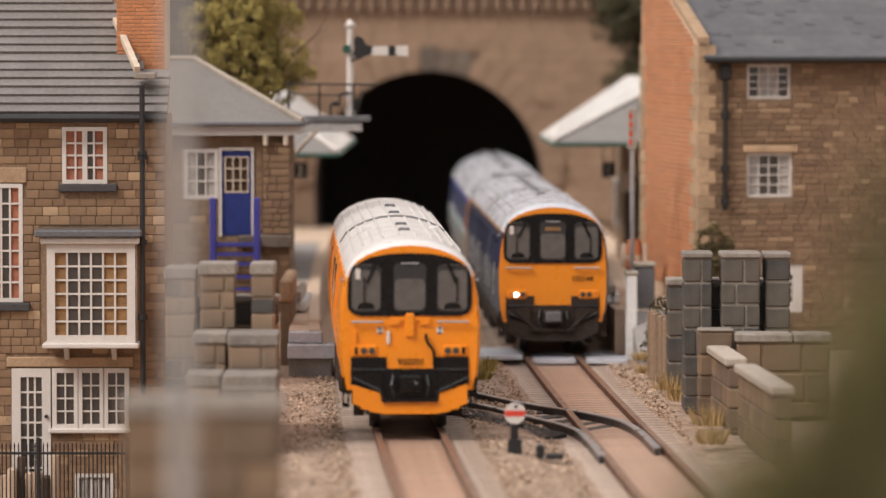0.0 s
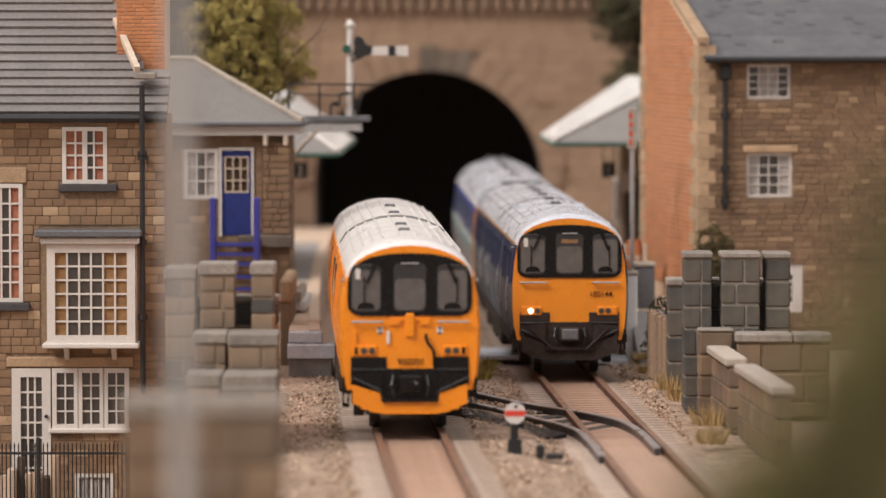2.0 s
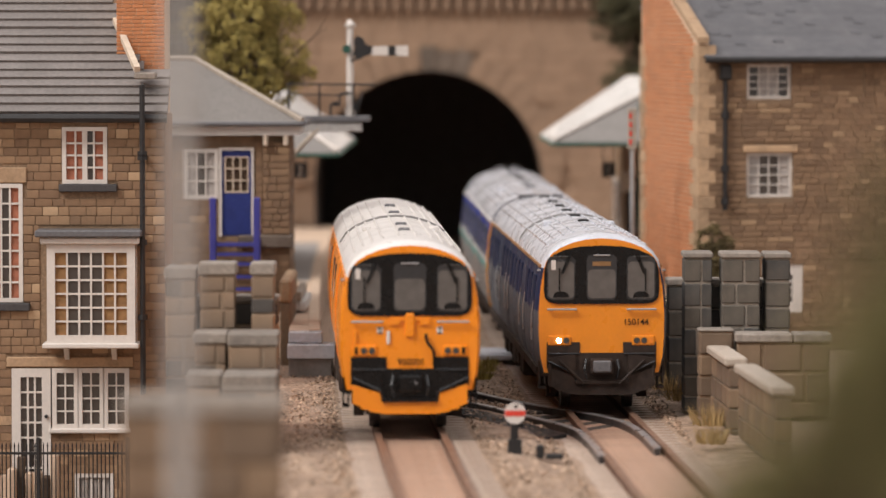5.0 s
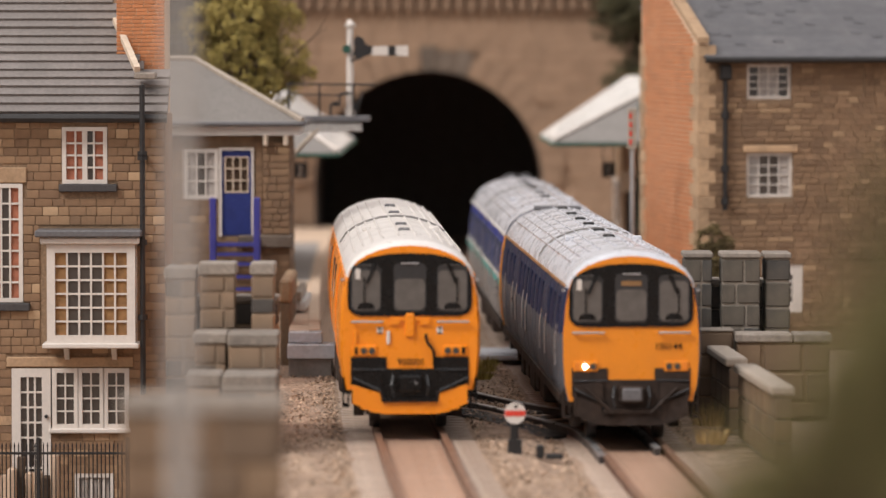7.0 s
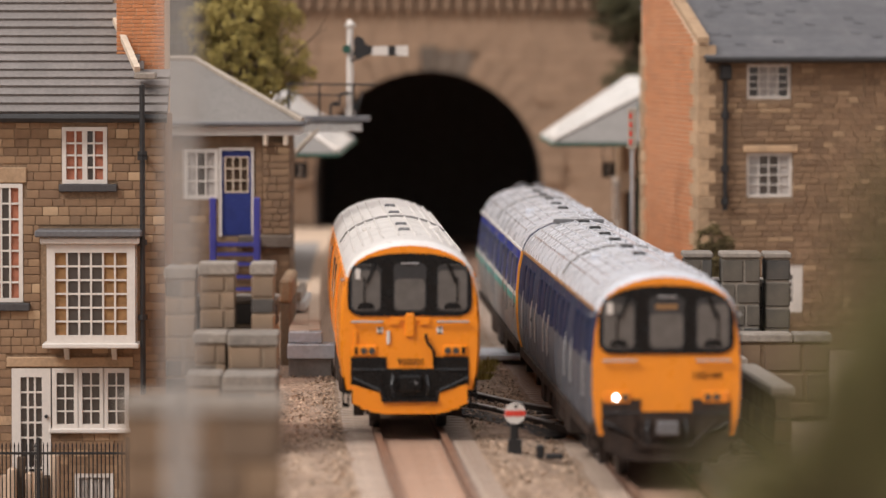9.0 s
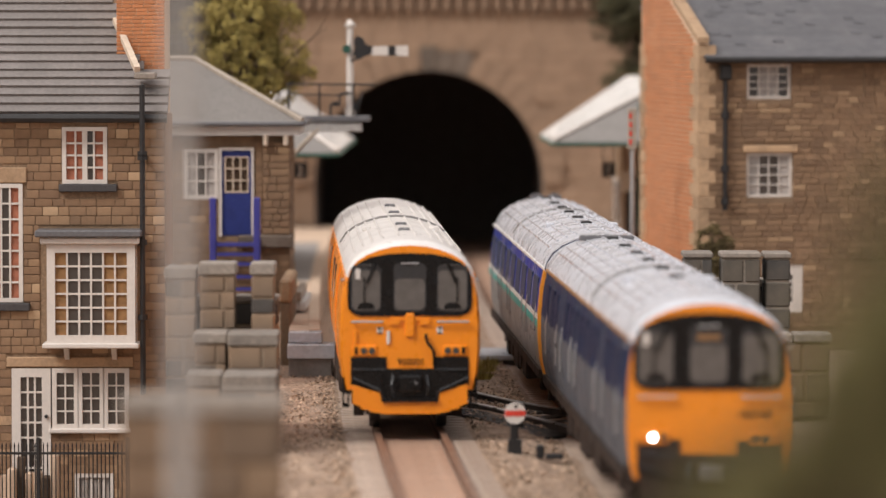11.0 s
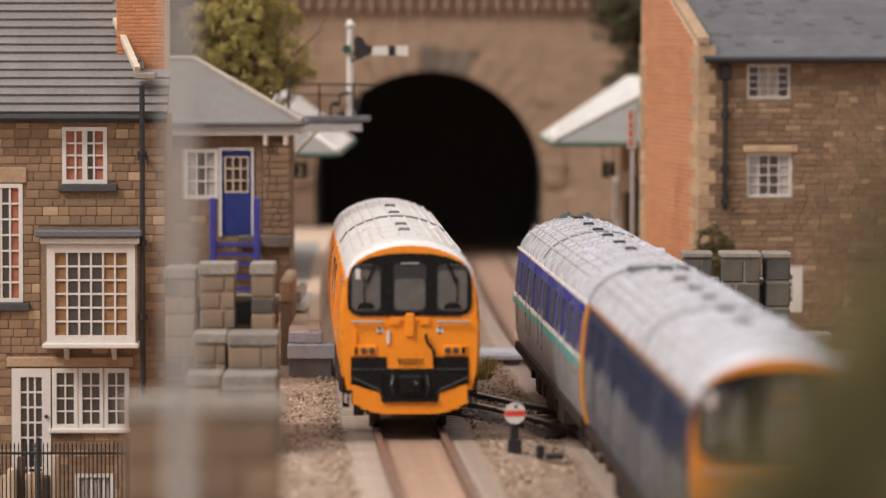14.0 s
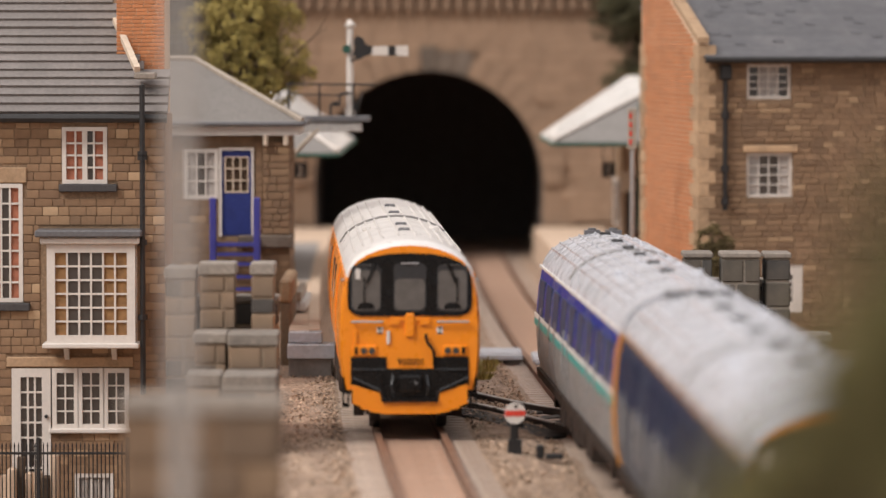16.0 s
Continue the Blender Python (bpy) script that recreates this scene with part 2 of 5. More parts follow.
def prism(bm, poly, a, b, axis="y", mat=0):
    """A polygon of (u, v) pushed from a to b along an axis."""
    def at3(u, v, w):
        return {"y": (u, w, v), "x": (w, u, v), "z": (u, v, w)}[axis]
    p = [bm.verts.new(at3(u, v, a)) for u, v in poly]
    q = [bm.verts.new(at3(u, v, b)) for u, v in poly]
    n = len(poly)
    for i in range(n):
        bm.faces.new((p[i], p[(i + 1) % n], q[(i + 1) % n], q[i])).material_index = mat
    bm.faces.new(p[::-1]).material_index = mat
    bm.faces.new(q).material_index = mat
    bmesh.ops.recalc_face_normals(bm, faces=bm.faces)


def rod(bm, p, q, r, n=8, r2=None, mat=0):
    p, q = Vector(p), Vector(q)
    d = (q - p).normalized()
    u = d.orthogonal().normalized()
    w = d.cross(u)
    a = [2 * math.pi * i / n for i in range(n)]
    r2 = r if r2 is None else r2
    A = [bm.verts.new(p + (u * math.cos(t) + w * math.sin(t)) * r) for t in a]
    B = [bm.verts.new(q + (u * math.cos(t) + w * math.sin(t)) * r2) for t in a]
    for i in range(n):
        bm.faces.new((A[i], A[(i + 1) % n], B[(i + 1) % n], B[i])).material_index = mat
    bm.faces.new(A[::-1]).material_index = mat
    bm.faces.new(B).material_index = mat


def rounded(x0, x1, z0, z1, r, n=4):
    pts = []
    for cx, cz, a0 in ((x1 - r, z1 - r, 0), (x0 + r, z1 - r, 90), (x0 + r, z0 + r, 180), (x1 - r, z0 + r, 270)):
        pts += [(cx + r * math.cos(radians(a0 + 90 * i / n)), cz + r * math.sin(radians(a0 + 90 * i / n))) for i in range(n + 1)]
    return pts


def unit_block():
    """A block of unit size with worn edges, shared by all stones and bricks."""
    bm = bmesh.new()
    box(bm, -0.5, 0.5, -0.5, 0.5, -0.5, 0.5)
    bmesh.ops.recalc_face_normals(bm, faces=bm.faces)
    bmesh.ops.bevel(bm, geom=bm.edges[:], offset=0.07, segments=1, affect="EDGES")
    return bm


BLOCKS = {}


def block(name, m, parent, x, y, z, dx, dy, dz):
    """One stone, brick or slate: an object of its own on the shared mesh."""
    if m not in BLOCKS:
        BLOCKS[m] = mesh_of(unit_block(), m)
    ob = new(name, BLOCKS[m])
    ob.parent = parent
    ob.matrix_basis = Matrix.Translation((x * 0.001, y * 0.001, z * 0.001)) @ Matrix.Diagonal((dx, dy, dz, 1))
    return ob


def courses(name, m, parent, u0, u1, z0, z1, height, lengths, openings, seed, limit=290, along="x", at=0.0, proud=0.6, gap=0.22, rest=None, near=None, jitter=0.15):
    """Stones or bricks laid in courses on a wall; the openings (u0, u1, z0, z1) stay free."""
    rnd = random.Random(seed)
    cells = []
    z = z0
    while z < z1 - 0.3:
        h = min(height * rnd.uniform(1 - jitter, 1 + jitter), z1 - z)
        spans = [(u0, u1)]
        for a, b, c, d in openings:
            if z < d - 0.2 and z + h > c + 0.2:
                nxt = []
                for s, e in spans:
                    if b <= s or a >= e:
                        nxt.append((s, e))
                        continue
                    if a > s:
                        nxt.append((s, a))
                    if b < e:
                        nxt.append((b, e))
                spans = nxt
        for s, e in spans:
            u = s
            first = True
            while u < e - 0.25:
                w = rnd.choice(lengths) * rnd.uniform(0.85, 1.15)
                if first:
                    w *= rnd.choice((0.55, 1.0))
                    first = False
                if e - u - w < lengths[0] * 0.5:
                    w = e - u
                w = min(w, e - u)
                cells.append((u + w / 2, z + h / 2, w - gap, h - gap))
                u += w
        z += h
    if near:
        cells.sort(key=near)
    bm = bmesh.new()
    more = False
    for i, (u, zz, w, h) in enumerate(cells):
        p = proud * (rnd.uniform(0.7, 1.35) if jitter else 1.0)
        if i < limit:
            if along == "x":
                block(name, m, parent, u, at, zz, w, 2 * p, h)
            else:
                block(name, m, parent, at, u, zz, 2 * p, w, h)
        else:
            more = True
            if along == "x":
                box(bm, u - w / 2, u + w / 2, at - p, at + p, zz - h / 2, zz + h / 2)
            else:
                box(bm, at - p, at + p, u - w / 2, u + w / 2, zz - h / 2, zz + h / 2)
    if more:
        part("coursed_rest", bm, rest or m + "_rest", parent, kind="stuff")
    else:
        bm.free()


def wall_with_holes(bm, u0, u1, z0, z1, y0, y1, openings):
    """A wall slab along x whose openings go right through."""
    us = sorted({u0, u1, *[o[0] for o in openings], *[o[1] for o in openings]})
    zs = sorted({z0, z1, *[o[2] for o in openings], *[o[3] for o in openings]})
    us = [u for u in us if u0 <= u <= u1]
    zs = [z for z in zs if z0 <= z <= z1]
    for a, b in zip(us, us[1:]):
        for c, d in zip(zs, zs[1:]):
            mu, mz = (a + b) / 2, (c + d) / 2
            if not any(o[0] < mu < o[1] and o[2] < mz < o[3] for o in openings):
                box(bm, a, b, y0, y1, c, d)
    bmesh.ops.remove_doubles(bm, verts=bm.verts, dist=0.01)


def window(parent, x0, x1, z0, z1, y, cols, rows, bar=0.55, frame_w=1.2, drape="curtain", drapes=(), mullions=(), depth=1.6, name="window"):
    """A small-paned window: frame, glazing bars, panes, and what hangs behind them."""
    w = thing(name, 0, 0, 0)
    w.parent = parent
    bm = bmesh.new()
    for a in ((x0, x0 + frame_w, z0, z1), (x1 - frame_w, x1, z0, z1)):
        box(bm, a[0], a[1], y, y + depth, a[2], a[3])
    box(bm, x0 + frame_w, x1 - frame_w, y, y + depth, z1 - frame_w, z1)
    box(bm, x0 + frame_w, x1 - frame_w, y, y + depth, z0, z0 + frame_w)
    for u in mullions:
        box(bm, u - 0.75, u + 0.75, y + 0.1, y + depth, z0 + frame_w, z1 - frame_w)
    part("frame", bm, "white", w, "white-painted frame")
    iw, ih = (x1 - x0 - 2 * frame_w), (z1 - z0 - 2 * frame_w)
    for i in range(1, cols):
        u = x0 + frame_w + iw * i / cols
        bm = bmesh.new()
        box(bm, u - bar / 2, u + bar / 2, y + 0.35, y + 1.0, z0 + frame_w, z1 - frame_w)
        part("glazing_bar", bm, "white", w)
    for j in range(1, rows):
        v = z0 + frame_w + ih * j / rows
        bm = bmesh.new()
        box(bm, x0 + frame_w, x1 - frame_w, y + 0.4, y + 0.95, v - bar / 2, v + bar / 2)
        part("glazing_bar", bm, "white", w)
    for i in range(cols):
        bm = bmesh.new()
        a = x0 + frame_w + iw * i / cols
        box(bm, a, a + iw / cols, y + 1.0, y + 1.2, z0 + frame_w, z1 - frame_w)
        part("pane", bm, drape if i in drapes else "glass", w)
    return w


# ---- the two tracks ----
def right_line(y):
    t = (y - 1100) / 1000
    return 48.9 - 49.65 * t + 20.2 * t * t - 0.51 * (max(0.0, 1120 - y) / 100) ** 2


def left_line(y):
    t = (y - 1100) / 1000
    return -8.3 - 45.0 * t + 25.0 * t * t


def level(x, y):
    """The right line lies a little lower than the left one."""
    t = (x - left_line(y) - 12) / max(1.0, right_line(y) - left_line(y) - 24)
    t = min(1.0, max(0.0, t))
    return -2.5 * t * t * (3 - 2 * t)


def track(name, line, y0, y1, label, span=None, length=34.0, pitch=9.2, lift=0.0, metals=("rail", "railtop")):
    tr = thing(name, 0, 0, 0, label=label, category="track", group="railway tracks")
    for side in (-8.6, 8.6):
        ys = np.arange(y0, y1 + 1, 12.0)
        for tag, w, z0, z1, m in (("rail", 0.6, -2.5, -0.3, metals[0]), ("rail_head", 0.85, -0.3, 0.0, metals[1])):
            bm = bmesh.new()
            prev = None
            for y in ys:
                x = line(y) + side
                dz = level(line(y), y)
                ring = [bm.verts.new(p) for p in ((x - w, y, z0 + dz), (x + w, y, z0 + dz), (x + w, y, z1 + dz), (x - w, y, z1 + dz))]
                if prev:
                    for i in range(4):
                        bm.faces.new((prev[i], prev[(i + 1) % 4], ring[(i + 1) % 4], ring[i]))
                prev = ring
            bmesh.ops.recalc_face_normals(bm, faces=bm.faces)
            part(tag, bm, m, tr)
    bm = soft_box(-length / 2, length / 2, -2.6, 2.6, -1.2, 0, 0.25)
    box(bm, -7.6, 7.6, -3.5, 3.5, -1.1, 0.12, 1)
    me = mesh_of(bm, ["sleeper", "sleeper_rust"])
    first, last = span or (y0, y1)
    y = first + 3
    while y < last:
        s = new("sleeper", me)
        s.parent = tr
        slope = (line(y + 5) - line(y - 5)) / 10
        s.matrix_basis = pose(line(y) * 0.001, y * 0.001, (-2.15 + lift + level(line(y), y)) * 0.001, 0, 0, -math.degrees(math.atan(slope)))
        y += pitch
    return tr


# ---- ground, tunnel, backdrop ----
def ground():
    bm = bmesh.new()
    xs = np.concatenate([[-2500, -1600, -900], np.arange(-420, -75, 23.0), np.arange(-75, 110, 4.0), np.arange(110, 460, 25.0), [900, 1600, 2500]])
    ys = np.concatenate([[-2500, -1200, -600], np.arange(-200, 700, 25.0), np.arange(700, 1420, 5.0), np.arange(1420, 2500, 30.0), [3200]])
    rows = []
    for y in ys:
        row = []
        for x in xs:
            drop = -42.0 if (x < -66 and y < 1330) else -2.35
            d = min(abs(x - left_line(y)), abs(x - right_line(y)))
            bank = 0.0 if d < 15 else min(0.9, (d - 15) * 0.1)
            n = noise.noise(Vector((x / 9, y / 9, 0))) * 0.35 + noise.noise(Vector((x / 30, y / 30, 3))) * 0.6
            row.append(bm.verts.new((x, y, drop + (bank + n * min(1, max(0, d - 14) / 8) + level(x, y) if drop > -5 else n))))
        rows.append(row)
    for r0, r1 in zip(rows, rows[1:]):
        for i in range(len(xs) - 1):
            bm.faces.new((r0[i], r0[i + 1], r1[i + 1], r1[i]))
    structure("ground", bm, "ballast", "brown weathered ballast and earth of the baseboard", "ground", smooth=True)
    # loose ballast
    rnd = random.Random(5)
    bm = bmesh.new()
    for _ in range(70000):
        y = 1430 - 560 * rnd.random() ** 0.8
        x = rnd.uniform(-62, 66)
        if min(abs(x - left_line(y)), abs(x - right_line(y))) < 17.5:
            continue
        r = rnd.uniform(0.25, 0.8)
        c = Vector((x, y, -1.75 + level(x, y) + rnd.uniform(-0.35, 0.45)))
        v = [c + Vector((rnd.uniform(-1, 1), rnd.uniform(-1, 1), rnd.uniform(-0.6, 0.6))).normalized() * r for _ in range(4)]
        hull(bm, v, ((0, 1, 2), (0, 2, 3), (0, 3, 1), (1, 3, 2)))
    structure("ballast_stones", bm, "chips", "loose brown ballast stones between the tracks", "ballast", kind="stuff")


ground()
track("left_track", left_line, 640, 2120, "rusty rails on dusty sleepers under the stopped train", pitch=7.6)
track("right_track", right_line, 560, 2120, "rusty rails on dusty sleepers of the running line", pitch=7.6)


def bent(points, steps=10):
    """A smooth line through a few points of the plan."""
    p = [Vector(points[0]) * 2 - Vector(points[1])] + [Vector(q) for q in points] + [Vector(points[-1]) * 2 - Vector(points[-2])]
    out = []
    for a, b, c, d in zip(p, p[1:], p[2:], p[3:]):
        for i in range(steps):
            t = i / steps
            out.append(0.5 * (2 * b + (c - a) * t + (2 * a - 5 * b + 4 * c - d) * t * t + (3 * b - a - 3 * c + d) * t ** 3))
    return out + [p[-2]]


def sweep(points, w, z0, z1):
    """A bar of rectangular section laid along a line of the plan."""
    bm = bmesh.new()
    prev = None
    for i, q in enumerate(points):
        d = (points[min(i + 1, len(points) - 1)] - points[max(i - 1, 0)]).normalized()
        n = Vector((-d.y, d.x)) * w
        dz = level(q.x, q.y)
        r = [bm.verts.new(v) for v in ((q.x - n.x, q.y - n.y, z0 + dz), (q.x + n.x, q.y + n.y, z0 + dz), (q.x + n.x, q.y + n.y, z1 + dz), (q.x - n.x, q.y - n.y, z1 + dz))]
        if prev:
            for j in range(4):
                bm.faces.new((prev[j], prev[(j + 1) % 4], r[(j + 1) % 4], r[j]))
        else:
            bm.faces.new(r[::-1])
        prev = r
    bm.faces.new(prev)
    bmesh.ops.recalc_face_normals(bm, faces=bm.faces)
    return bm


def crossover():
    """Sharp crossover rails with blackened timbers, and the rodding beside them."""
    tr = thing("crossover_track", 0, 0, 0, label="blackened crossover rails swinging across to the running line", category="track", group="railway tracks")
    far = bent([(-6.0, 1330), (-1.0, 1268), (8.4, 1238), (32.0, 1206), (47.0, 1174), (52.6, 1142), (55.4, 1092)])
    near = bent([(-8.0, 1268), (-2.0, 1224), (5.8, 1203), (17.0, 1187), (33.6, 1152), (38.2, 1116), (40.4, 1072)])
    for line in (far, near):
        part("rail", sweep(line, 0.75, -2.4, -0.25), "steel", tr)
        part("rail_head", sweep(line, 0.95, -0.25, 0.08), "tarnish", tr)
    me = mesh_of(soft_box(-21, 21, -2.4, 2.4, -1.2, 0, 0.25), "tarred")
    for i in range(9):
        a, b = far[16 + i * 3], near[16 + i * 3]
        c, d = (a + b) / 2, a - b
        k = new("sleeper", me)
        k.parent = tr
        k.matrix_basis = pose(c.x * 0.001, c.y * 0.001, (-2.0 + level(c.x, c.y)) * 0.001, 0, 0, math.degrees(math.atan2(d.y, d.x)))
    ro = thing("point_rodding", 0, 0, 0, label="bundle of thin black point rods beside the crossover", category="railway fitting")
    for i in range(6):
        o = Vector((-1.1, -2.6)) * i
        ln = bent([Vector((3.0, 1196)) + o, Vector((10.5, 1188)) + o, Vector((24, 1163)) + o, Vector((33, 1140)) + o])
        part("rod", sweep(ln, 0.45, -2.3, -1.2), "iron", ro)


crossover()


def tunnel():
    R, CZ, CX = 53.6, 31.4, -6.8
    bm = bmesh.new()
    n = 28
    arch = [(CX + R * math.cos(math.pi * i / n), CZ + R * math.sin(math.pi * i / n)) for i in range(n + 1)]
    arch = [(CX + R - 1, -9)] + arch + [(CX - R + 1, -9)]
    outer = [(140, -9)]
    X0, X1, Z1 = -190.0, 140.0, 140.0
    for x, z in arch[1:-1]:
        a = math.atan2(z - CZ, x - CX)
        k = min((X1 - CX) / max(1e-6, math.cos(a)) if math.cos(a) > 0 else 1e9, (X0 - CX) / math.cos(a) if math.cos(a) < -1e-6 else 1e9,
                (Z1 - CZ) / max(1e-6, math.sin(a)))
        outer.append((CX + k * math.cos(a), CZ + k * math.sin(a)))
    outer.append((X0, -9))
    fa = [bm.verts.new((x, 1990, z)) for x, z in arch]
    fo = [bm.verts.new((x, 1990, z)) for x, z in outer]
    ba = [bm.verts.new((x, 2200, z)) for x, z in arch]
    # bore lining and closed back take one colour darker than the portal
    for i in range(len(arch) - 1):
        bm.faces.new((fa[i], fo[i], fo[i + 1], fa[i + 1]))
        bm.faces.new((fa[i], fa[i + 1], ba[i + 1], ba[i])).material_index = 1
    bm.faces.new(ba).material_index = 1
    portal = structure("tunnel_portal", bm, ["portal", "bore_dark"], "sandstone tunnel mouth, dark inside, under a corbelled parapet", "tunnel")
    # ring of cut stones
    for i in range(23):
        a = math.pi * (i + 0.5) / 23
        bm = bmesh.new()
        h = math.pi / 23 * 0.47
        top = 11.5 if i % 2 else 9.5
        pts = [(CX + r * math.cos(a + s), CZ + r * math.sin(a + s)) for r, s in ((R, -h), (R + top, -h), (R + top, h), (R, h))]
        prism(bm, pts, 1988, 1992)
        part("arch_stone", bm, "portal_dark" if 9 <= i <= 11 else "portal", portal)
    # coursed masonry
    rnd = random.Random(9)
    z = 14.0
    while z < 111.5:
        h = min(rnd.uniform(4.2, 5.4), 112.2 - z)
        x = -104.0
        while x < 82:
            w = rnd.uniform(8, 15)
            d = math.hypot(x + w / 2 - CX, max(0, z + h / 2 - CZ))
            if d > R + 3.0 + w / 2:
                block("stone", "portal_stone", portal, x + w / 2, 1990.5, z + h / 2, w - 0.2, 2.8 + rnd.random() * 0.5, h - 0.2)
            x += w
        z += h
    bm = bmesh.new()
    box(bm, -130, 100, 1987.5, 1992, 112.4, 113.4)
    box(bm, -130, 100, 1983.5, 1992, 120.4, 123.5)
    part("string_course", bm, "portal", portal)
    for i in range(34):
        bm = bmesh.new()
        x = -112 + i * 5.9
        prism(bm, [(x, 113.6), (x + 3.0, 113.6), (x + 3.6, 120.2), (x - 0.6, 120.2)], 1985, 1991)
        part("corbel", bm, "portal", portal)
    bm = bmesh.new()
    box(bm, -130, 100, 1986.5, 1992, 123.7, 150)
    part("parapet", bm, "portal", portal)


tunnel()
bm = bmesh.new()
hull(bm, [(-2500, 2450, -50), (2500, 2450, -50), (2500, 2450, 900), (-2500, 2450, 900)], [(0, 1, 2, 3)])
structure("backdrop", bm, "backcloth", "plain hazy backcloth behind the layout", "backdrop")


# ---- trains ----
HALF = [(16.9, 11.5), (18.0, 16), (18.5, 22), (18.5, 29), (17.9, 36), (16.9, 41)]
ROOF = [(16.9, 41), (16.3, 43.2), (14.6, 45.8), (12, 47.8), (8.5, 49.4), (4.5, 50.5), (0, 50.9)]
LONG = 262.0


def ring(points, y, kx=1.0, dz=0.0, low=41.0):
    right = [(x * kx, y, z - dz * max(0, (z - low)) / 10) for x, z in points]
    return right


def shell(points, stations):
    """Both sides of a profile, carried along the car."""
    bm = bmesh.new()
    for sgn in (1, -1):
        prev = None
        for y, kx, dz in stations:
            row = [bm.verts.new((sgn * x, yy, z)) for x, yy, z in ring(points, y, kx, dz)]
            if prev:
                for i in range(len(row) - 1):
                    bm.faces.new((prev[i], prev[i + 1], row[i + 1], row[i]))
            prev = row
    bmesh.ops.remove_doubles(bm, verts=bm.verts, dist=0.01)
    bmesh.ops.recalc_face_normals(bm, faces=bm.faces)
    return bm


def lettering(parent, words, x, y, z, size, m, name="lettering"):
    cu = bpy.data.curves.new("words", "FONT")
    cu.body, cu.size, cu.align_x, cu.extrude, cu.offset = words, size * 0.001, "CENTER", 0.00003, 0.00001
    ob = new("words", cu)
    me = bpy.data.meshes.new_from_object(ob)
    bpy.data.objects.remove(ob)
    me.materials.clear()
    me.materials.append(M[m])
    t = new(name, me)
    t.parent = parent
    t.matrix_basis = pose(x * 0.001, y * 0.001, z * 0.001, 90, 0, 0)
    return t


def railcar(name, label, scheme, cab, number=None, plough="orange"):
    """A two-axle-bogie railcar; its front faces -y, at y = 0."""
    c = thing(name, 0, 0, 0, label=label, category="train", group="railcars")
    face, side, roof = scheme
    front = [(0, 0.955, 1.6), (1.2, 0.985, 0.7), (3.5, 1, 0.15), (7, 1, 0)] if cab else [(0, 1, 0)]
    st = front + [(LONG - 7, 1, 0)] + ([(LONG - 2.5, 0.975, 0), (LONG, 0.93, 0)] if not cab else [(LONG, 1, 0)])
    if side == "plain":
        bm = shell(HALF, st)
        part("body", bm, face, c, smooth=True)
    else:
        upper, lower = side
        part("body", shell(HALF[3:], st), upper, c, smooth=True)
        part("lower_body", shell(HALF[:4], st), lower, c, smooth=True)
    part("roof", shell(ROOF, front + [(LONG - 5, 1, 0)] + ([(LONG - 1.5, 0.985, 0.3), (LONG, 0.95, 1.0)] if not cab else [(LONG, 1, 0)])), roof, c, smooth=True)
    # end walls and floor
    for y, kx, dz, nm, m in ((0, front[0][1], front[0][2], "front_end", face), (LONG, 1 if cab else 0.93, 0 if cab else 1.0, "rear_end", face)):
        bm = bmesh.new()
        pts = ring(HALF + ROOF[1:], y, kx, dz)
        loop = pts + [(-x, yy, z) for x, yy, z in pts[-2::-1]]
        bm.faces.new([bm.verts.new(p) for p in loop])
        part(nm, bm, m, c)
    bm = bmesh.new()
    box(bm, -16.5, 16.5, 1, LONG - 1, 10.5, 12)
    part("floor", bm, "under", c)
    # roof ribs, panel joints and ventilators
    for x, z in [(s * a, b) for s in (-1, 1) for a, b in ((2.3, 50.75), (6.5, 50.0), (9.2, 49.15), (11.8, 48.0), (14.0, 46.4))]:
        bm = bmesh.new()
        box(bm, x - 0.22, x + 0.22, 20, LONG - 6, z - 0.5, z + 0.42)
        part("roof_rib", bm, roof, c)
    for y in (128,) if side == "plain" else (112,) if cab else (160,):
        rise = 0.6 if side == "plain" else 0.5
        bm = shell([(x * 1.01, z + rise) for x, z in ROOF[1:]], [(y, 1, 0), (y + 1.8, 1, 0)])
        for sgn in (1, -1):
            for p, q in zip(ROOF[1:], ROOF[2:]):
                hull(bm, [(sgn * p[0] * 1.01, y, p[1] + rise), (sgn * q[0] * 1.01, y, q[1] + rise), (sgn * q[0], y, q[1] - 0.3), (sgn * p[0], y, p[1] - 0.3)], [(0, 1, 2, 3)])
        part("roof_joint", bm, "roof_seam", c)
    for y in (50, 82, 155, 201) if side == "plain" else (70, 104, 141, 173, 207, 246):
        bm = soft_box(-1.6, 1.6, y - 1.5, y + 1.5, 50.2, 51.5, 0.3)
        part("ventilator", bm, "lead" if side == "plain" else "iron", c)
    for x0 in (-5, 1) if not cab else ():
        bm = bmesh.new()
        box(bm, x0, x0 + 4.4, LONG - 8, LONG - 4, 50.2, 51.6)
        rod(bm, (x0 + 2.2, LONG - 6, 51.5), (x0 + 2.2, LONG - 6, 52.2), 1.2, 10)
        part("exhaust", bm, "lead", c)
    if cab and side != "plain":
        bm = soft_box(-8.5, 6.5, LONG - 9, LONG - 6, 50.0, 51.4, 0.3)
        part("exhaust", bm, "lead", c)
    for x in (-9.5, 9.5):
        bm = soft_box(x - 1.3, x + 1.3, 88, 91, 48.6, 50.1, 0.3)
        part("roof_hatch", bm, roof, c)
    # gutter line
    for s in (-1, 1):
        bm = bmesh.new()
        box(bm, s * 16.9 - 0.35, s * 16.9 + 0.35, 3, LONG, 41.0, 41.7)
        part("gutter", bm, ("bronze" if cab else "canopy") if side != "plain" else face, c)
